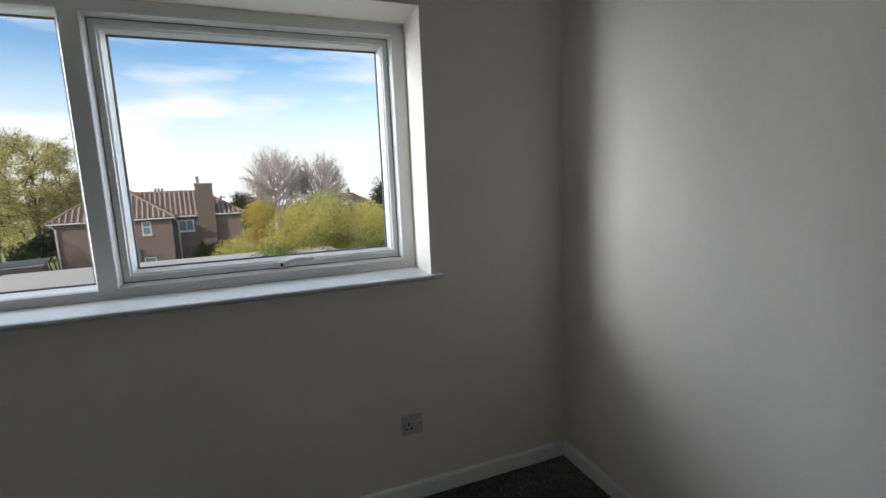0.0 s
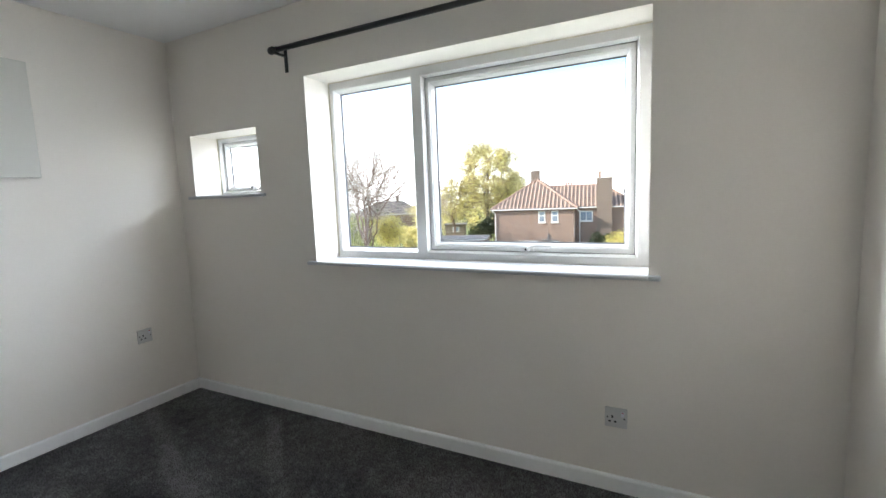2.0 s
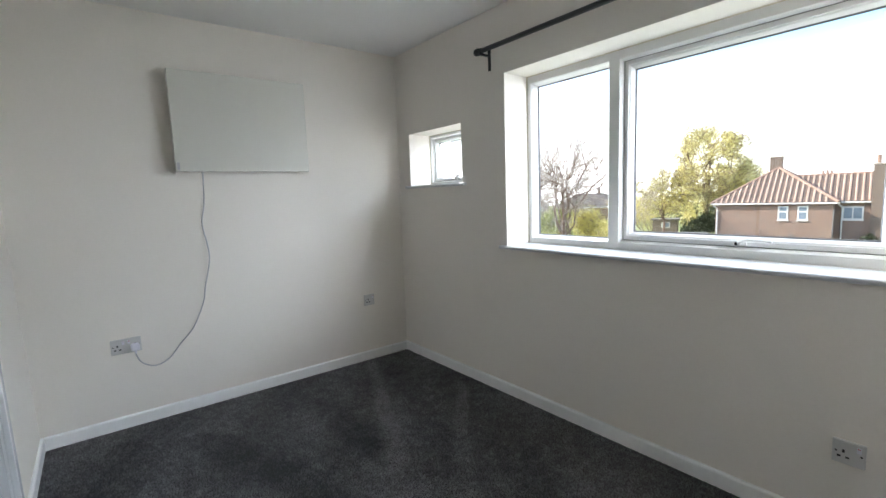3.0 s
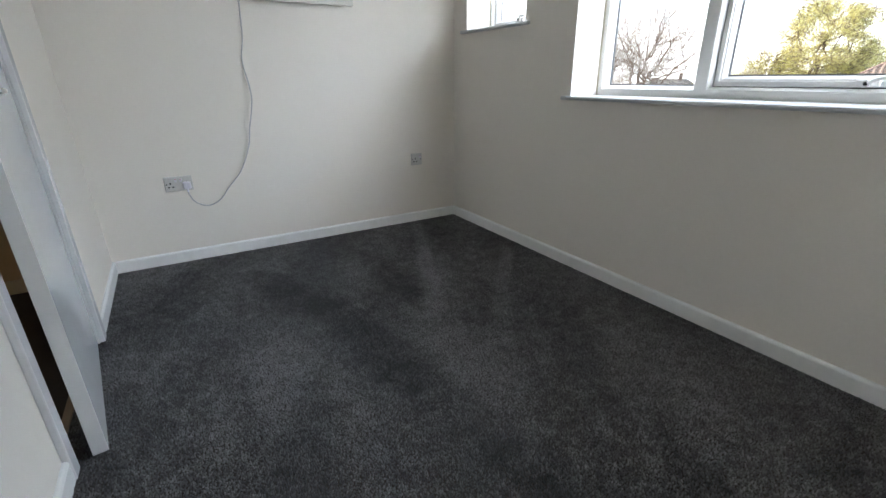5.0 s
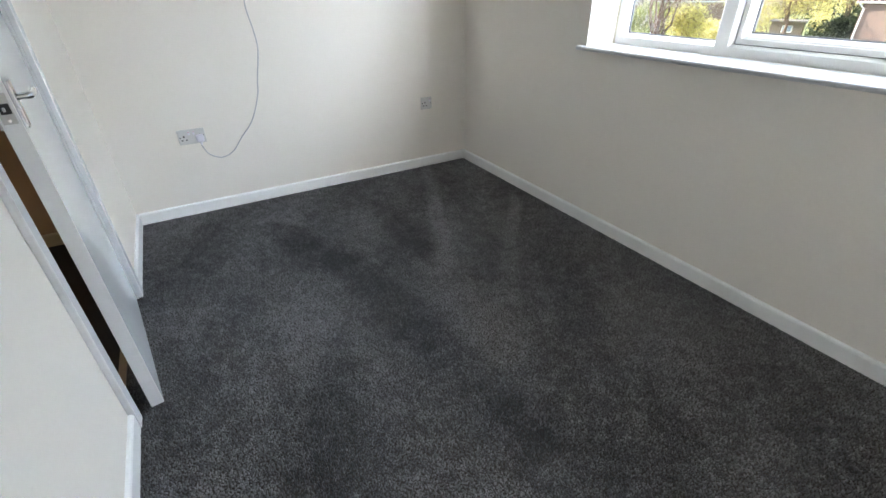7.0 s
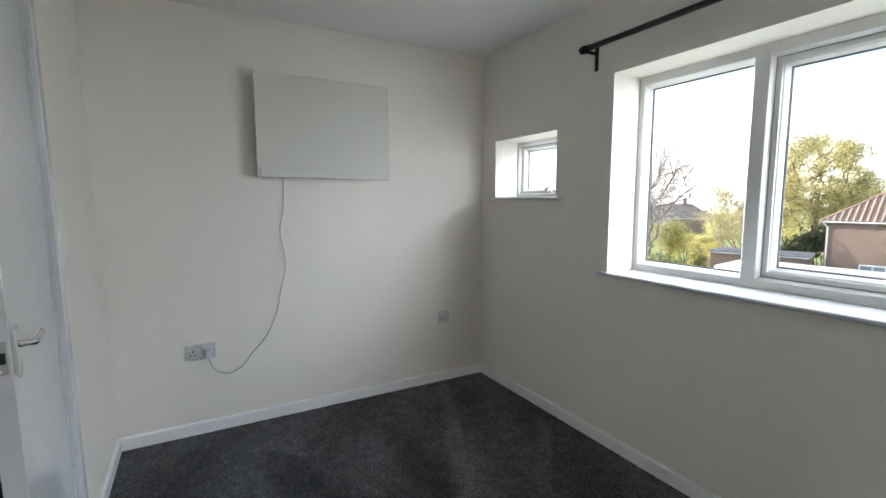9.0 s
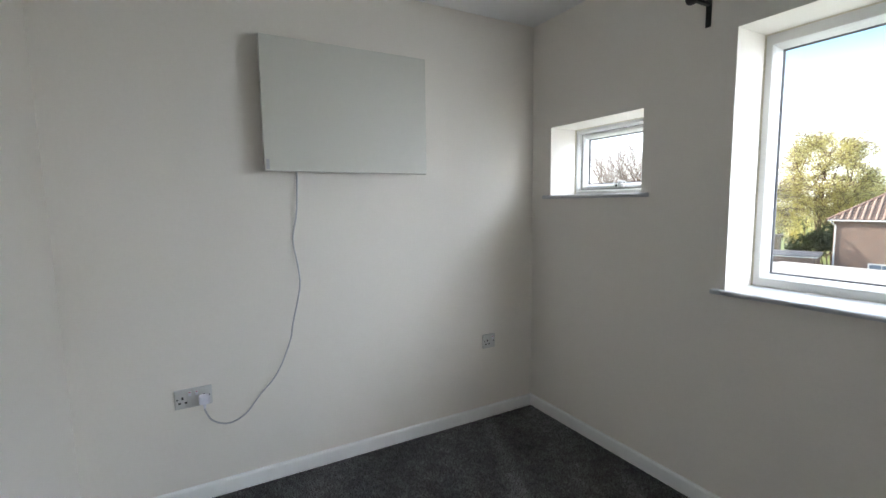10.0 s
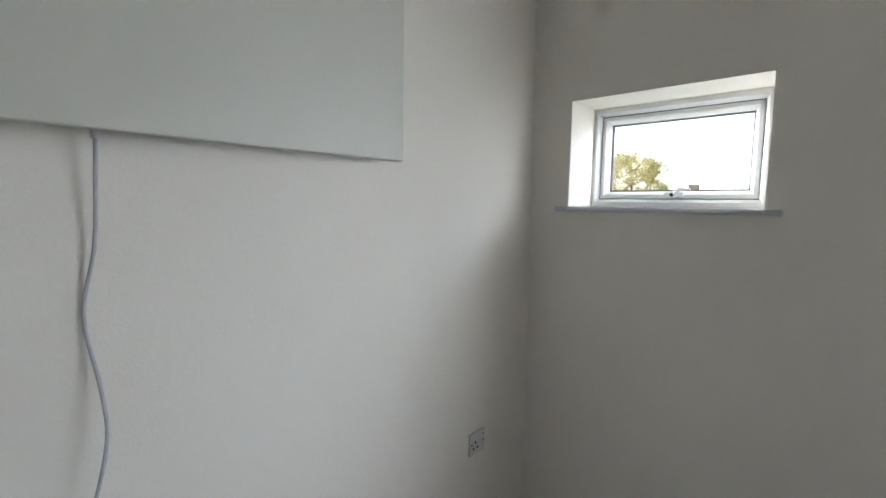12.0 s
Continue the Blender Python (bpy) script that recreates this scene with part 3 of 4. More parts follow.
# ---- heater, cable, sockets, curtain pole ----
def panel_heater():
    h = thing("panel_heater", pose(0, -1.184, 1.472), "slim pale grey infrared panel heater on the wall", "heater")
    part("panel", boxed(0.052, 0.080, -0.40, 0.40, 0, 0.583, bevel=0.004), PANEL_WHITE, h)
    part("back_box", boxed(0.012, 0.053, -0.28, 0.28, 0.08, 0.50, bevel=0.004), SOCKET_WHITE, h, "shallow white mounting box")
    for y, z in ((-0.3, 0.12), (0.3, 0.12), (-0.3, 0.46), (0.3, 0.46)):
        part("bracket", boxed(0.0, 0.054, y - 0.015, y + 0.015, z - 0.02, z + 0.02, bevel=0.002), BRUSHED, h, "metal wall bracket")
    part("rating_label", boxed(0.079, 0.0825, -0.392, -0.378, 0.008, 0.052, bevel=0.001), CABLE_WHITE, h, "small grey rating label")
    part("cable_gland", tube(bmesh.new(), ((0.040, -0.255, -0.012), (0.040, -0.255, 0.085)), (0.006, 0.008), 10), SOCKET_WHITE, h, "white cable gland")


def mains_cable():
    c = thing("mains_cable", pose(0, 0, 0), "thin white mains cable hanging down the wall", "cable")
    run = ((0.040, -1.438, 1.475), (0.028, -1.440, 1.39), (0.016, -1.445, 1.276), (0.006, -1.464, 1.158), (0.026, -1.449, 1.022), (0.042, -1.450, 0.927), (0.036, -1.486, 0.767), (0.020, -1.502, 0.672), (0.028, -1.567, 0.532), (0.016, -1.647, 0.438), (0.014, -1.712, 0.362), (0.018, -1.784, 0.336), (0.026, -1.848, 0.368), (0.030, -1.874, 0.420), (0.031, -1.876, 0.436))
    pts = spline(run, 6)
    shade_round(part("cable", tube(bmesh.new(), pts, [0.0034] * len(pts), 8), CABLE_WHITE, c))


def socket_plate(name, m, width, outlets, label):
    """A wall socket, its face towards +y, with pin holes, rockers and screws; outlets: the centres of the pin groups."""
    s = thing(name, m, label, "wall socket", "wall sockets")
    half = width / 2
    part("plate", boxed(-half, half, 0, 0.009, -0.043, 0.043, bevel=0.0035, segments=3), SOCKET_WHITE, s)
    for cx, rock in outlets:
        for dx, dz, w, h in ((0, 0.004, 0.0075, 0.012), (-0.0115, -0.017, 0.010, 0.0075), (0.0115, -0.017, 0.010, 0.0075)):
            part("pin_slot", boxed(cx + dx - w / 2, cx + dx + w / 2, 0.0086, 0.0094, dz - h / 2, dz + h / 2), SLOT_DARK, s, "dark pin slot")
        r = part("rocker", boxed(rock - 0.006, rock + 0.006, 0.008, 0.0125, 0.010, 0.031, bevel=0.0015), PLUG_WHITE, s, "white rocker switch")
        part("mark", boxed(rock - 0.004, rock + 0.004, 0.0124, 0.0128, 0.026, 0.029), RED_MARK, r, "red on mark")
    for x in (-half + 0.011, half - 0.011):
        part("screw", tube(bmesh.new(), ((x, 0.0085, 0), (x, 0.0098, 0)), (0.0038, 0.0034), 10), SLOT_DARK, s, "dark screw recess")
    return s


panel_heater()
mains_cable()
socket_plate("wall_socket", pose(0, -1.917, 0.484, 0, 0, -90), 0.146, ((0.042, 0.0135), (-0.042, -0.0135)), "white double wall socket with a plug in it")
socket_plate("wall_socket", pose(0, -0.339, 0.481, 0, 0, -90), 0.088, ((0.012, -0.027),), "white single switched wall socket near the corner")
socket_plate("wall_socket", pose(2.813, 0, 0.336, 0, 0, 180), 0.09, ((0.014, -0.027),), "white single switched wall socket below the window")


def plug():
    p = thing("plug", pose(0.0092, -1.876, 0.474), "white moulded three-pin plug in the socket", "plug")
    part("body", boxed(0, 0.030, -0.022, 0.022, -0.024, 0.021, bevel=0.0135, segments=5), PLUG_WHITE, p)
    part("cord_grip", tube(bmesh.new(), ((0.022, 0, -0.040), (0.020, 0, -0.018)), (0.0045, 0.008), 10), PLUG_WHITE, p)


plug()


def curtain_pole():
    c = thing("curtain_pole", pose(0, -0.072, 2.122), "black metal curtain pole on brackets above the window", "curtain pole")
    shade_round(part("pole", tube(bmesh.new(), ((1.062, 0, 0), (3.06, 0, 0)), (0.014, 0.014), 16), BLACK_METAL, c))
    for x, s in ((1.062, -1), (3.06, 1)):
        f = part("finial", tube(bmesh.new(), [(x + s * d, 0, 0) for d in (-0.004, 0.0, 0.012, 0.026, 0.036, 0.040)], (0.015, 0.019, 0.021, 0.021, 0.017, 0.008), 16), BLACK_METAL, c, "black end cap")
        shade_round(f)
    for x in (1.073, 3.045):
        b = part("bracket", boxed(x - 0.011, x + 0.011, 0.066, 0.0718, -0.105, 0.02, bevel=0.002), BLACK_METAL, c, "black wall bracket")
        part("arm", boxed(x - 0.009, x + 0.009, -0.018, 0.066, -0.024, -0.013, bevel=0.002), BLACK_METAL, b)
        part("cup", tube(bmesh.new(), ((x - 0.010, 0, -0.001), (x + 0.010, 0, -0.001)), (0.0175, 0.0175), 14), BLACK_METAL, b)
        part("thumb_screw", tube(bmesh.new(), ((x, -0.030, 0.006), (x, -0.012, 0.003)), (0.006, 0.004), 8), BLACK_METAL, b)


curtain_pole()


# ---- outdoors ----
GROUND_Z = -5.1


def lie(x, y):
    """The height of the land, which falls away behind the gardens."""
    d = math.hypot(x, y)
    return GROUND_Z - max(0.0, d - 58) * 0.03


def land():
    bm = bmesh.new()
    steps = [-1.0 * 1.32 ** k for k in range(30, 3, -1)] + [-2, -1, 0, 1, 2] + [1.32 ** k for k in range(4, 31)]
    grid = [[bm.verts.new((x, y, lie(x, y))) for y in steps] for x in steps]
    for i in range(len(steps) - 1):
        for j in range(len(steps) - 1):
            bm.faces.new((grid[i][j], grid[i + 1][j], grid[i + 1][j + 1], grid[i][j + 1]))
    tagged(part("ground", bm, GRASS), "rough green and brown garden ground", "ground", kind="structure")


land()
tagged(part("lower_storeys", boxed(-0.29, ROOM_X + 0.29, -3.99, 0.29, GROUND_Z - 0.1, -0.25), CONCRETE), "plain rendered storeys below the bedroom", "building", kind="structure")


def sheet(bm, points):
    """A flat face whose UV runs in metres along its first edge."""
    f = bm.faces.new([bm.verts.new(p) for p in points])
    layer = bm.loops.layers.uv.verify()
    o = Vector(points[0])
    a = (Vector(points[1]) - o).normalized()
    n = a.cross(Vector(points[-1]) - o).normalized()
    b = n.cross(a)
    for loop in f.loops:
        q = loop.vert.co - o
        loop[layer].uv = (q.dot(a) + 50, q.dot(b) + 50)
    return f


def brick_block(bm, x0, x1, y0, y1, z0, z1):
    for a, b in (((x0, y0), (x1, y0)), ((x1, y0), (x1, y1)), ((x1, y1), (x0, y1)), ((x0, y1), (x0, y0))):
        sheet(bm, ((*a, z0), (*b, z0), (*b, z1), (*a, z1)))
    sheet(bm, ((x0, y0, z1), (x1, y0, z1), (x1, y1, z1), (x0, y1, z1)))
    return bm


def tile_rolls(bm, points, pitch=0.36, radius=0.075):
    """Raised rolls of clay tiles that run up a slope from its eave, which is the first edge, to the hips and the ridge."""
    o = Vector(points[0])
    along = (Vector(points[1]) - o).normalized()
    up = (along.cross(Vector(points[-1]) - o)).normalized().cross(along)
    outline = sorted(((Vector(p) - o).dot(along), (Vector(p) - o).dot(up)) for p in points)
    us, vs = [u for u, _ in outline], [v for _, v in outline]
    for k in range(1, int(us[-1] / pitch)):
        top = float(np.interp(k * pitch, us, vs))
        if top > 0.15:
            foot = o + along * (k * pitch)
            tube(bm, (foot, foot + up * top), (radius, radius), 6)


def hip_roof(bm, x0, x1, y0, y1, z, rise, along="y", rolls=None):
    """Four slopes over a rectangle of eaves; gives back the ridge's ends."""
    if along == "y":
        h = (x1 - x0) / 2
        a, b = ((x0 + x1) / 2, y0 + h, z + rise), ((x0 + x1) / 2, y1 - h, z + rise)
        slopes = [((x0, y0, z), (x1, y0, z), a), ((x1, y0, z), (x1, y1, z), b, a), ((x1, y1, z), (x0, y1, z), b), ((x0, y1, z), (x0, y0, z), a, b)]
    else:
        h = (y1 - y0) / 2
        a, b = (x0 + h, (y0 + y1) / 2, z + rise), (x1 - h, (y0 + y1) / 2, z + rise)
        slopes = [((x0, y0, z), (x1, y0, z), b, a), ((x1, y0, z), (x1, y1, z), b), ((x1, y1, z), (x0, y1, z), a, b), ((x0, y1, z), (x0, y0, z), a)]
    for points in slopes:
        sheet(bm, points)
        if rolls is not None:
            tile_rolls(rolls, points)
    sheet(bm, ((x0, y1, z), (x1, y1, z), (x1, y0, z), (x0, y0, z)))
    return a, b


def house_window(parent, x, z, w, h, y=0.0, lights=2, bar=False):
    win = part("window", boxed(x, x + w, y - 0.03, y + 0.05, z, z + h, bevel=0.01), FASCIA, parent, "white framed house window")
    part("sill", boxed(x - 0.06, x + w + 0.06, y - 0.10, y - 0.031, z - 0.07, z - 0.002), FASCIA, win)
    step = (w - 0.12) / lights
    for i in range(lights):
        a = x + 0.06 + i * step + 0.03
        rows = ((z + 0.09, z + h - 0.09),) if not bar else ((z + 0.09, z + h * 0.55), (z + h * 0.55 + 0.09, z + h - 0.09))
        for lo, hi in rows:
            part("pane", boxed(a, a + step - 0.06, y - 0.036, y - 0.028, lo, hi), DARK_GLASS, win, "dark reflecting glass")


def brick_house():
    h = thing("brick_house", pose(-12.3, 38.4, -5.5, 0, 0, 9), "two-storey red brick house with hipped clay tile roof", "house")
    e, o = 5.13, 0.3
    wall = part("wall", brick_block(bmesh.new(), 0, 7.3, 0, 10, 0, e), BRICK, h)
    part("wall", brick_block(bmesh.new(), 7.3, 12.6, 1.5, 7.0, 0, e), BRICK, h)
    bm = bmesh.new()
    rolls = bmesh.new()
    a, b = hip_roof(bm, -o, 7.3 + o, -o, 10 + o, e + 0.16, 2.7, rolls=rolls)
    roof = part("roof", bm, SHADED_TILES, h)
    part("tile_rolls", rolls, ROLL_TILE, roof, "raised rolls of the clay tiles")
    bm = bmesh.new()
    rolls = bmesh.new()
    c, d = hip_roof(bm, 1.6, 12.6 + o, 1.5 - o, 7.0 + o, e + 0.165, 2.0, "x", rolls=rolls)
    wing_roof = part("roof", bm, SHADED_TILES, h)
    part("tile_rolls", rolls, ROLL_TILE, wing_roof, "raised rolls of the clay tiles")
    for corner, top in (((-o, -o, e + 0.16), a), ((7.3 + o, -o, e + 0.16), a), (a, b)):
        part("ridge_tiles", tube(bmesh.new(), (corner, top), (0.11, 0.11), 8), RIDGE, roof)
    for corner, top in (((12.6 + o, 1.5 - o, e + 0.165), d), ((12.6 + o, 7.0 + o, e + 0.165), d), (c, d)):
        part("ridge_tiles", tube(bmesh.new(), (corner, top), (0.10, 0.10), 8), RIDGE, wing_roof)
    for q in ((-o - 0.02, 7.3 + o + 0.02, -o - 0.03, -o), (7.3 + o, 7.3 + o + 0.03, -o, 1.17), (7.65, 12.6 + o + 0.02, 1.5 - o - 0.03, 1.5 - o), (-o - 0.03, -o, -o, 10)):
        part("gutter", boxed(*q, e + 0.05, e + 0.15, bevel=0.01), FASCIA, h, "white fascia board and gutter")
    house_window(h, 4.13, 3.98, 0.62, 1.05, bar=True, lights=1)
    house_window(h, 5.3, 3.98, 0.62, 1.05, bar=True, lights=1)
    house_window(h, 7.75, 3.95, 1.15, 0.95, y=1.5, lights=2)
    house_window(h, 1.95, 1.35, 2.1, 0.95, lights=3)
    house_window(h, 5.2, 1.45, 0.8, 0.8, lights=1)
    for x, y in ((0.12, -0.09), (7.75, 1.40)):
        part("downpipe", tube(bmesh.new(), ((x - 0.25, y - 0.2, e), (x, y, e - 0.3), (x, y, 0.1)), (0.05, 0.05, 0.05), 8), FASCIA, h, "white rainwater downpipe")
    part("soil_pipe", tube(bmesh.new(), ((5.0, -0.08, 0.0), (5.0, -0.08, 2.95)), (0.06, 0.06), 8), GASKET, h, "dark soil pipe")
    part("soil_pipe", tube(bmesh.new(), ((4.3, -0.08, 2.4), (5.9, -0.08, 2.3)), (0.05, 0.05), 8), GASKET, h, "dark waste pipe")
    ch = part("chimney", brick_block(bmesh.new(), 9.25, 10.55, 1.05, 1.75, 0, 7.78), STACK, h, "tall external brick chimney stack")
    part("chimney_cap", boxed(9.19, 10.61, 0.99, 1.81, 7.78, 7.90, bevel=0.02), CONCRETE, ch)
    part("chimney_pot", tube(bmesh.new(), [(9.5, 1.4, z) for z in (7.90, 7.98, 8.4, 8.47)], (0.15, 0.13, 0.11, 0.14), 10), RIDGE, ch, "clay chimney pot")
    ch = part("chimney", brick_block(bmesh.new(), 2.9, 3.75, 4.6, 5.3, e + 2.2, e + 3.75), STACK, h, "brick ridge chimney")
    part("chimney_cap", boxed(2.85, 3.8, 4.55, 5.35, e + 3.75, e + 3.85, bevel=0.02), CONCRETE, ch)
    back = part("chimney", brick_block(bmesh.new(), 6.0, 6.85, 8.7, 9.3, e + 0.5, 7.3), STACK, h, "brick chimney stack on the far slope")
    for x in (6.15, 6.42, 6.69):
        part("chimney_pot", tube(bmesh.new(), [(x, 9.0, z) for z in (7.3, 7.36, 7.66, 7.72)], (0.12, 0.10, 0.09, 0.11), 10), RIDGE, back, "clay chimney pot")
    side = part("window", boxed(7.26, 7.33, 0.45, 1.0, 2.5, 4.75, bevel=0.01), FASCIA, h, "tall narrow white framed window")
    part("pane", boxed(7.328, 7.336, 0.53, 0.92, 2.6, 4.65), DARK_GLASS, side, "dark reflecting glass")
    mast = part("aerial", tube(bmesh.new(), ((3.3, 4.9, e + 3.8), (3.3, 4.9, e + 5.3)), (0.02, 0.02), 6), BRUSHED, ch, "thin television aerial mast")
    part("boom", tube(bmesh.new(), ((3.0, 4.7, e + 5.2), (3.7, 5.1, e + 5.2)), (0.018, 0.018), 6), BRUSHED, mast)


brick_house()


def flat_roofed(name, m, w, d, z, roof_mat, label, category, wall_mat, board):
    g = thing(name, m, label, category)
    part("wall", brick_block(bmesh.new(), 0, w, 0, d, 0, z - 0.07), wall_mat, g)
    part("roof", boxed(-0.15, w + 0.15, -0.15, d + 0.15, z - 0.06, z, bevel=0.02), roof_mat, g)
    for q in ((-0.13, w + 0.13, -0.13, -0.09), (-0.13, -0.09, -0.09, d + 0.13), (w + 0.09, w + 0.13, -0.09, d + 0.13)):
        part("fascia", boxed(*q, z - 0.061 - board, z - 0.061), FASCIA, g, "white painted fascia board")
    return g


flat_roofed("outbuilding", pose(-17.6, 33.3, GROUND_Z, 0, 0, 16), 5.9, 3.4, 2.5, FELT, "low brick outbuilding with a dark grey felt roof and white fascia", "outbuilding", BRICK, 0.08)
flat_roofed("garage_block", pose(-9.6, 19.0, GROUND_Z, 0, 0, 3), 15.5, 7.2, 3.0, LIGHT_ROOF, "garage block with a pale flat roof", "garage", CONCRETE, 0.2)


def white_van():
    v = thing("van", pose(-13.0, 29.0, GROUND_Z, 0, 0, 100), "white panel van parked behind the garages", "van")
    part("body", boxed(-2.2, 2.2, -0.95, 0.95, 0.35, 2.35, bevel=0.28, segments=4), VAN_WHITE, v)
    part("windscreen", boxed(2.08, 2.215, -0.75, 0.75, 1.35, 1.95, bevel=0.05), DARK_GLASS, v, "dark windscreen")
    for x in (-1.4, 1.4):
        for y in (-0.86, 0.86):
            part("wheel", tube(bmesh.new(), ((x, y - 0.11, 0.34), (x, y + 0.11, 0.34)), (0.34, 0.34), 16), TYRE, v, "black tyre")


white_van()


def shed():
    s = thing("garden_shed", pose(-27.6, 58.0, GROUND_Z, 0, 0, 20), "small weathered timber garden shed", "shed")
    part("body", boxed(0, 3.0, 0, 2.2, 0, 2.0), SHED_WOOD, s)
    part("roof", boxed(-0.2, 3.2, -0.25, 2.4, 2.0, 2.14), FELT, s, "flat felt roof")
    w = part("window", boxed(1.1, 2.1, -0.04, 0.0, 0.95, 1.65), FASCIA, s, "white framed shed window")
    part("pane", boxed(1.2, 2.0, -0.05, -0.041, 1.03, 1.57), DARK_GLASS, w)


shed()


def far_house(x, y, turn, w, d, label, eave=4.6, roof=SHADED_TILES):
    z = lie(x, y)
    h = thing("distant_house", pose(x, y, z, 0, 0, turn), label, "house", "distant houses")
    part("wall", brick_block(bmesh.new(), 0, w, 0, d, -1.0, eave), BRICK, h)
    bm = bmesh.new()
    hip_roof(bm, -0.3, w + 0.3, -0.3, d + 0.3, eave, d * 0.36, "x")
    part("roof", bm, roof, h)
    part("gutter", boxed(-0.32, w + 0.32, -0.36, -0.31, eave - 0.14, eave + 0.02), FASCIA, h, "white fascia board and gutter")
    for k in range(3):
        house_window(h, 0.9 + k * (w - 2.6) / 2, eave - 1.5, 0.9, 1.0)
    part("chimney", brick_block(bmesh.new(), w * 0.6, w * 0.6 + 0.7, d / 2 - 0.35, d / 2 + 0.35, eave + 0.9, eave + d * 0.36 + 1.1), BRICK, h)


DISTANT = "distant brick house with a hipped tile roof"
far_house(-59, 78, 36, 14, 8, "distant bungalow with a grey-brown tiled roof", 3.9, GREY_TILES)
for x, y, turn, w, d in ((-30, 118, 12, 15, 8), (-8, 120, 5, 13, 8), (14, 118, 2, 14, 8), (34, 126, -8, 14, 8), (-88, 88, 35, 14, 8), (-46, 128, 20, 13, 8)):
    far_house(x, y, turn, w, d, DISTANT)


# ---- trees ----
def leaf_cloud(name, centres, size, mat, parent, rng, slim=0.5):
    """Many small leaf faces, each turned its own way."""
    n = len(centres)
    c = np.asarray(centres, dtype=float)
    a = rng.normal(size=(n, 3))
    a /= np.linalg.norm(a, axis=1)[:, None]
    b = np.cross(a, rng.normal(size=(n, 3)))
    b /= np.linalg.norm(b, axis=1)[:, None]
    s = (size * rng.uniform(0.55, 1.3, n))[:, None]
    verts = np.stack([c - a * s, c - b * s * slim + a * s * 0.1, c + a * s, c + b * s * slim + a * s * 0.1], axis=1).reshape(-1, 3)
    me = bpy.data.meshes.new(name)
    me.from_pydata(verts.tolist(), [], np.arange(4 * n).reshape(n, 4).tolist())
    me.materials.append(mat)
    ob = new(name, me)
    ob.parent = parent
    return ob


def limb(bm, a, b, r0, r1, rng, wobble, sides):
    """A crooked tapering branch from a to b."""
    a, b = Vector(a), Vector(b)
    n = 5
    pts = []
    for k in range(n + 1):
        t = k / n
        off = Vector(rng.normal(size=3)) * wobble * (b - a).length * math.sin(math.pi * t) * 0.5
        pts.append(a.lerp(b, t) + off + Vector((0, 0, (b - a).length * 0.08 * math.sin(math.pi * t))))
    tube(bm, pts, [r0 + (r1 - r0) * k / n for k in range(n + 1)], sides, cap=False)
    return pts


def tree(x, y, height, width, clear, bark, leaf_mat, label, seed, limbs=9, boughs=70, twigs=4, leaves=60, leaf=0.13, clump=0.5, slim=0.5, radius=0.2, wobble=0.2, twig=0.02, twig_length=0.9, fork=0.4, reach=(0.25, 0.6), shell=0.12, fan=0.0):
    """A tapered trunk, limbs, boughs and twigs that fill an uneven crown, with small leaves round the boughs' ends."""
    rng = np.random.default_rng(seed)
    t = thing("tree", pose(x, y, lie(x, y) - 0.1), label, "tree")
    bm = bmesh.new()
    rz, rx = (height - clear) / 2, width / 2
    mid = np.array((0, 0, clear + rz))
    def inside(lo, hi):
        v = rng.normal(size=3)
        v /= np.linalg.norm(v)
        return mid + v * np.array((rx, rx, rz)) * rng.uniform(lo, hi) ** 0.6 * rng.uniform(0.82, 1.08)
    stem = limb(bm, (0, 0, 0), (rng.normal() * 0.2, rng.normal() * 0.2, clear + rz * 0.9), radius, radius * 0.45, rng, wobble * 0.15, 8)
    mains = []
    for k in range(limbs):
        end = inside(*reach)
        root = stem[0].lerp(stem[-1], min(1.0, fork + (1 - fork) * rng.uniform(0, 1)))
        mains.append(limb(bm, root, end, radius * 0.5, radius * 0.2, rng, wobble, 6))
    mains.append(stem)
    fine = bmesh.new() if not leaves else bm
    joints = [(p, i) for pts in mains for i, p in enumerate(pts) if i >= 2]
    cs = []
    for k in range(boughs):
        end = Vector(inside(shell, 1.0))
        aim = end.lerp(stem[3], fan)
        root = min(joints, key=lambda q: (q[0] - aim).length + rng.uniform(0, 0.6))[0]
        pts = limb(bm, root, end, radius * 0.17, max(twig, radius * 0.05), rng, wobble, 5)
        out = (end - Vector(mid)).normalized()
        for m in range(twigs):
            way = (out + Vector((0, 0, 1.6 * fan)) + Vector(rng.normal(size=3)) * (0.75 - 0.6 * fan)).normalized()
            a = pts[2 + m % 4]
            limb(fine, a, a + way * twig_length * rng.uniform(0.5, 1.2), twig * 1.3, twig * 0.6, rng, wobble, 3)
        if leaves:
            c = np.array([pts[q] for q in rng.integers(2, 6, leaves)])
            cs.append(c + rng.normal(size=(leaves, 3)) * clump * np.array((1, 1, 0.75)))
    part("trunk", bm, bark, t)
    if not leaves:
        part("twigs", fine, leaf_mat, t, "fine bare twigs")
    else:
        leaf_cloud("crown", np.concatenate(cs), leaf, leaf_mat, t, rng, slim)
    return t


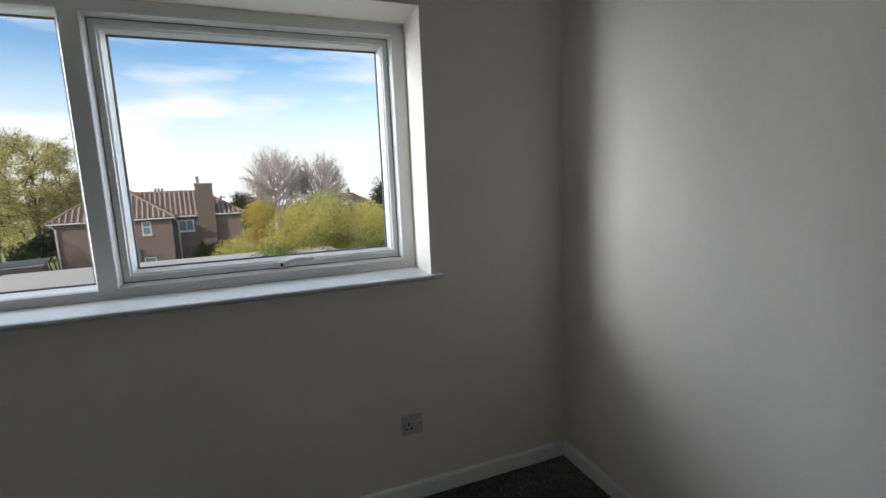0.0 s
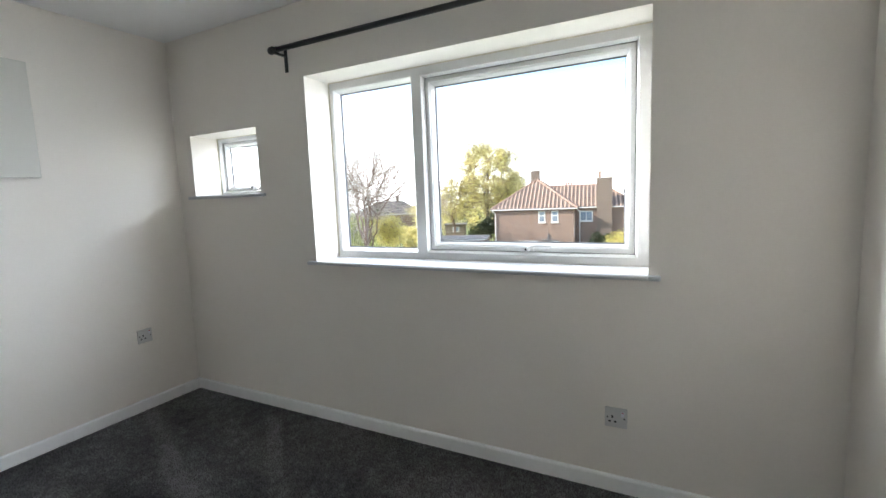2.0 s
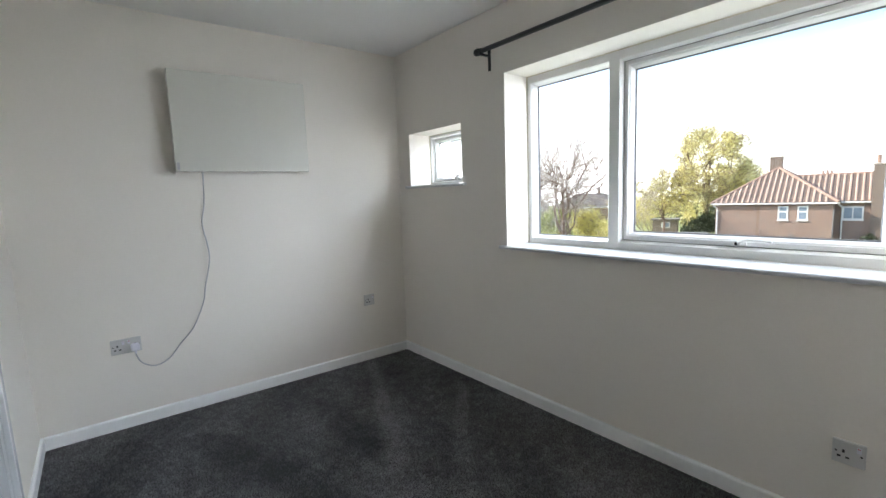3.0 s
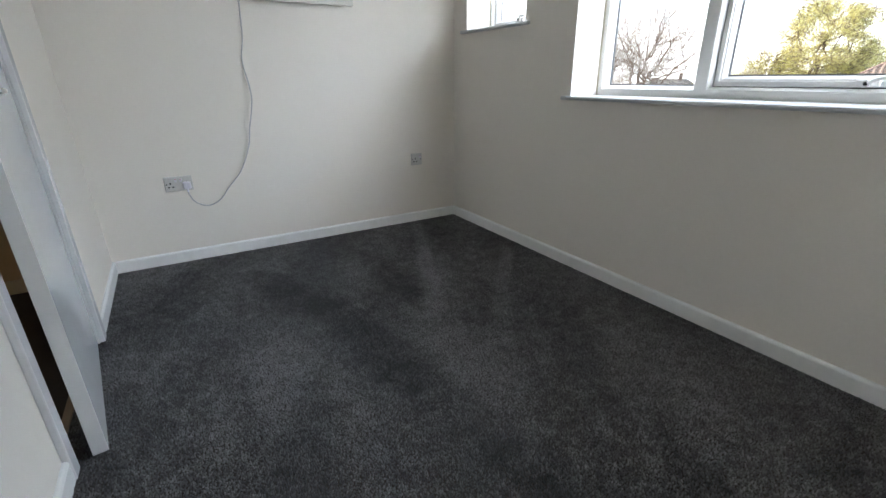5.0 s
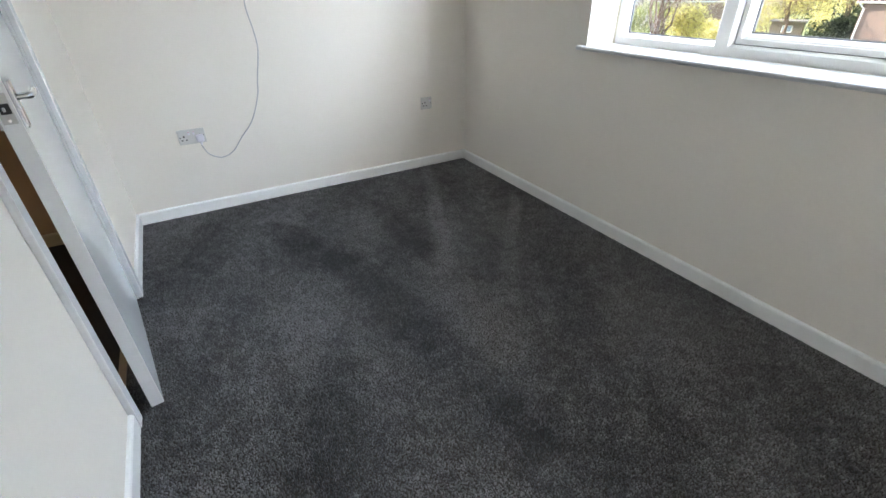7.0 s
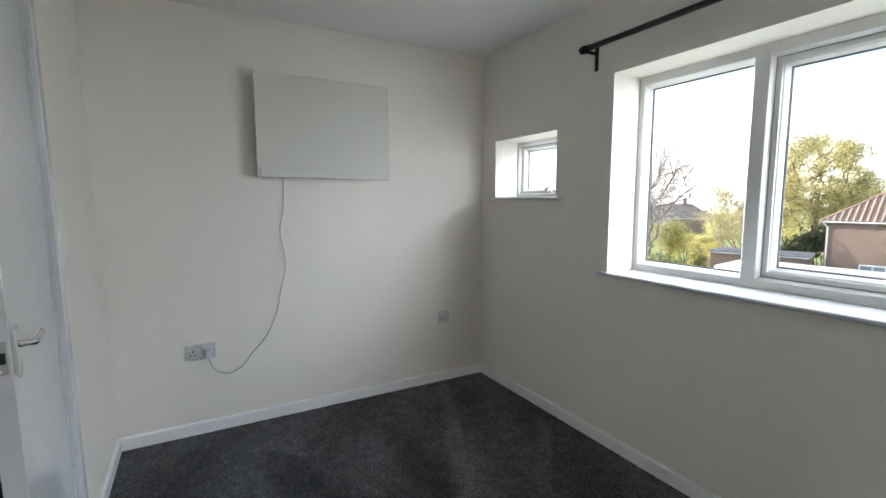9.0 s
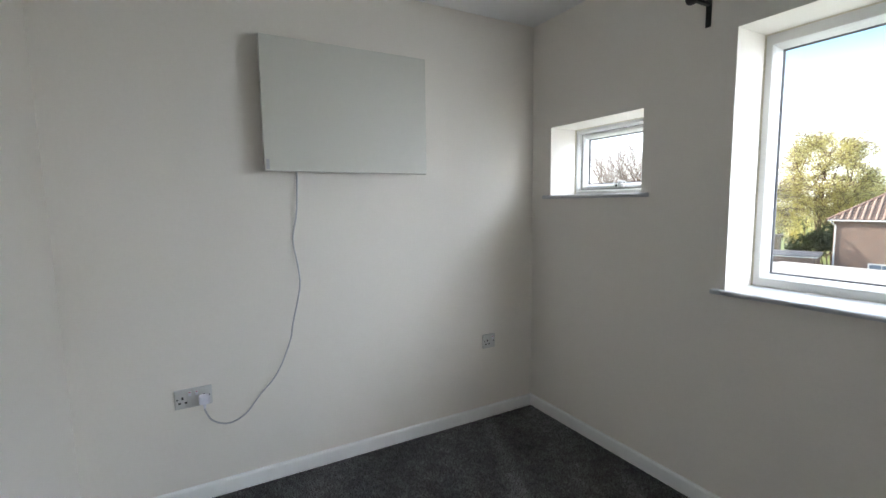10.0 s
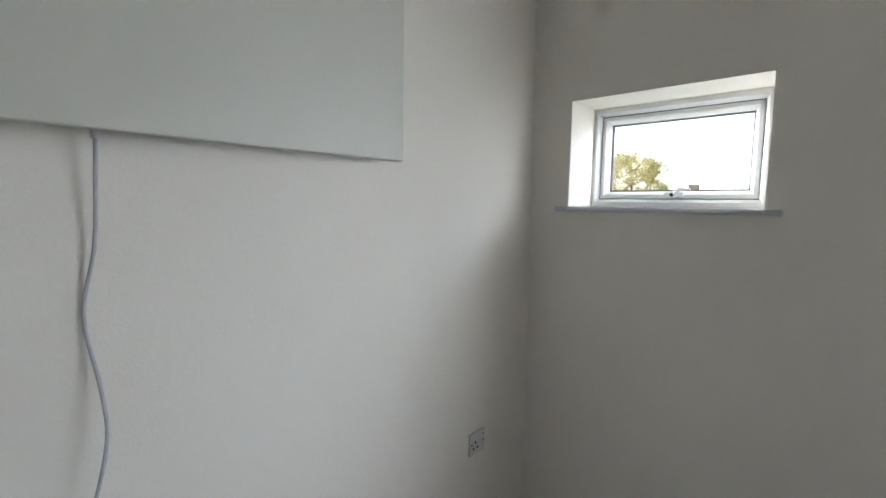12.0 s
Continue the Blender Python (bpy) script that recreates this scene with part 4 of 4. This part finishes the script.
def shrub(x, y, width, depth_y, height, leaf_mat, count, label, seed, leaf=0.12, base=0.0, name="bush"):
    """Stems under an uneven leafy mass made of many lobes."""
    rng = np.random.default_rng(seed)
    t = thing(name, pose(x, y, lie(x, y) - 0.05), label, "bush")
    bm = bmesh.new()
    lobes = []
    for k in range(int(10 + width * 2.2)):
        lx, ly = rng.uniform(-width / 2, width / 2), rng.uniform(-depth_y / 2, depth_y / 2)
        reach = max(0.35, 1 - (2 * abs(lx) / width) ** 3 * 0.5)
        lz = height * rng.uniform(0.25, 0.92) * reach
        lobes.append((lx, ly, lz, rng.uniform(0.10, 0.20) * min(width, height * 1.5)))
        tube(bm, ((lx * 0.7, ly * 0.7, 0), (lx * 0.85, ly * 0.85, lz * 0.5), (lx, ly, lz)), (0.06, 0.04, 0.015), 5, cap=False)
    part("stems", bm, BARK, t)
    cs = []
    for lx, ly, lz, r in lobes:
        v = rng.normal(size=(count // len(lobes), 3))
        v /= np.linalg.norm(v, axis=1)[:, None]
        v *= (r * rng.uniform(0.45, 1.12, len(v)))[:, None]
        c = v + np.array((lx, ly, lz))
        cs.append(c[c[:, 2] > base])
    leaf_cloud("foliage", np.concatenate(cs), leaf, leaf_mat, t, rng)
    return t


def at(azimuth, distance, x=2.5, y=-1.8):
    a = radians(azimuth)
    return x + math.sin(a) * distance, y + math.cos(a) * distance


tree(*at(-21.3, 60), 14.1, 10.0, 3.0, BARK, LEAF_SPRING, "tall deciduous tree with fresh yellow-green spring leaves", 14, shell=0.3, limbs=16, boughs=330, leaves=150, leaf=0.078, clump=0.34, radius=0.22, fork=0.25, reach=(0.35, 0.7))
tree(*at(-25.4, 56), 9.3, 5.6, 2.4, BARK, LEAF_WILLOW, "young deciduous tree with sparse yellow-green leaves", 5, boughs=110, leaves=75, leaf=0.075, clump=0.34, radius=0.16)
tree(*at(-17.9, 66), 10.2, 7.0, 2.5, BARK, LEAF_SPRING, "deciduous tree with olive-green leaves behind the house", 23, boughs=110, leaves=130, leaf=0.09, clump=0.55, radius=0.2)
tree(*at(-28.8, 50), 8.9, 5.4, 1.8, PALE_BARK, LEAF_WILLOW, "slender tree with thin yellow-green leaves", 8, boughs=100, leaves=45, leaf=0.07, clump=0.32, radius=0.13)
tree(*at(-36.6, 38), 12.4, 9.6, 3.6, BARK, TWIG, "bare old tree with wide crooked limbs", 31, reach=(0.5, 0.95), limbs=12, boughs=190, twigs=9, leaves=0, radius=0.16, wobble=0.18, twig=0.010, twig_length=1.2, fork=0.06, shell=0.3, fan=0.4)
tree(*at(-40.8, 41), 11.6, 8.4, 3.6, BARK, TWIG, "bare tree with crooked limbs in the garden", 37, reach=(0.5, 0.95), limbs=11, boughs=170, twigs=9, leaves=0, radius=0.15, wobble=0.18, twig=0.010, twig_length=1.2, fork=0.06, shell=0.3, fan=0.4)
tree(*at(-34.0, 44), 4.9, 3.2, 1.6, BARK, LEAF_WILLOW, "small bright yellow-green garden tree", 44, limbs=6, boughs=50, leaves=170, leaf=0.075, clump=0.36, radius=0.1, twig_length=0.5)
tree(*at(0.6, 62), 12.5, 8.0, 3.6, PALE_BARK, TWIG, "rounded bare tree with fine pale twigs", 52, limbs=15, boughs=330, twigs=12, leaves=0, radius=0.18, wobble=0.09, twig=0.013, twig_length=1.25, fork=0.15, reach=(0.35, 0.75), shell=0.4, fan=0.45)
tree(*at(5.7, 64), 12.0, 7.6, 3.6, PALE_BARK, TWIG, "rounded bare tree with fine pale twigs", 53, limbs=15, boughs=330, twigs=12, leaves=0, radius=0.18, wobble=0.09, twig=0.013, twig_length=1.25, fork=0.15, reach=(0.35, 0.75), shell=0.4, fan=0.45)
tree(*at(13.4, 56), 7.9, 4.6, 1.2, BARK, LEAF_DARK, "dark evergreen tree behind the hedge", 61, boughs=90, leaves=80, leaf=0.14, clump=0.5, radius=0.16)
tree(*at(-3.0, 90), 8.6, 4.0, 1.5, BARK, LEAF_DARK, "dark evergreen tree in the distance", 62, boughs=60, leaves=70, leaf=0.18, clump=0.5, radius=0.16)

bx, by = at(8.5, 31)
shrub(bx, by, 15.0, 4.0, 5.6, LEAF_WILLOW, 84000, "tall yellow-green willow hedge", 71, leaf=0.075)
bx, by = at(0.3, 35)
shrub(bx, by, 5.4, 3.0, 6.3, LEAF_OCHRE, 34000, "tall ochre-yellow flowering bush", 72, leaf=0.075)
bx, by = at(7.0, 27.5)
shrub(bx, by, 10.5, 2.2, 3.9, LEAF_HEDGE, 34000, "dense dark green hedge in front of the willow", 73, leaf=0.07)
bx, by = at(0.6, 28)
shrub(bx, by, 3.2, 2.4, 3.9, LEAF_WILLOW, 9000, "yellow-green bush beside the garages", 74, leaf=0.09)
bx, by = at(-19.6, 56)
shrub(bx, by, 6.0, 3.0, 3.6, LEAF_DARK, 12000, "dark evergreen shrubs behind the outbuilding", 75, leaf=0.14)
bx, by = at(-38.5, 34)
shrub(bx, by, 6.0, 3.0, 3.4, LEAF_HEDGE, 14000, "grey-green garden shrubs below the bare tree", 76, leaf=0.1)
bx, by = at(-33.0, 30)
shrub(bx, by, 6.5, 2.0, 2.2, LEAF_WILLOW, 13000, "low yellow-green hedge in the garden", 77, leaf=0.09)
bx, by = at(-31.5, 52)
shrub(bx, by, 6.0, 3.0, 2.9, LEAF_SPRING, 14000, "yellow-green shrubs at the garden end", 78, leaf=0.09)
bx, by = at(-23.5, 68)
shrub(bx, by, 17.0, 4.0, 6.5, LEAF_SPRING, 18000, "ochre and green thicket behind the tall tree", 79, leaf=0.12)
bx, by = at(-7.0, 42.5)
shrub(bx, by, 2.4, 0.9, 2.6, LEAF_DARK, 4000, "dark shrub against the house wall", 80, leaf=0.1)


bx, by = at(-36.0, 26)
shrub(bx, by, 7.5, 1.6, 2.6, LEAF_WILLOW, 14000, "low yellow-green hedge along the garden edge", 81, leaf=0.08)
bx, by = at(-29.6, 42)
shrub(bx, by, 3.0, 2.0, 3.0, LEAF_SPRING, 8000, "olive-green leafy shrub in the garden", 82, leaf=0.1)
bx, by = at(-40.0, 52)
shrub(bx, by, 9.0, 3.0, 4.6, LEAF_HEDGE, 12000, "green garden thicket behind the bare trees", 83, leaf=0.13)


def far_woods():
    """A low broken line of woods and gardens that closes the view."""
    rng = np.random.default_rng(90)
    cs = []
    for k in range(260):
        a, d = rng.uniform(-62, 40), rng.uniform(95, 230)
        x, y = at(a, d)
        h = rng.uniform(3.5, 6.5) + (2.0 if rng.random() < 0.12 else 0)
        v = rng.normal(size=(110, 3))
        v /= np.linalg.norm(v, axis=1)[:, None]
        v *= np.array((rng.uniform(2.5, 5), rng.uniform(2, 4), h * 0.55)) * rng.uniform(0.5, 1.1, (110, 1))
        cs.append(v + np.array((x, y, lie(x, y) + h * 0.5)))
    base = leaf_cloud("far_woods", np.concatenate(cs), 0.6, LEAF_DARK, None, rng)
    tagged(base, "distant line of dark trees and gardens", "woods", kind="stuff")


far_woods()
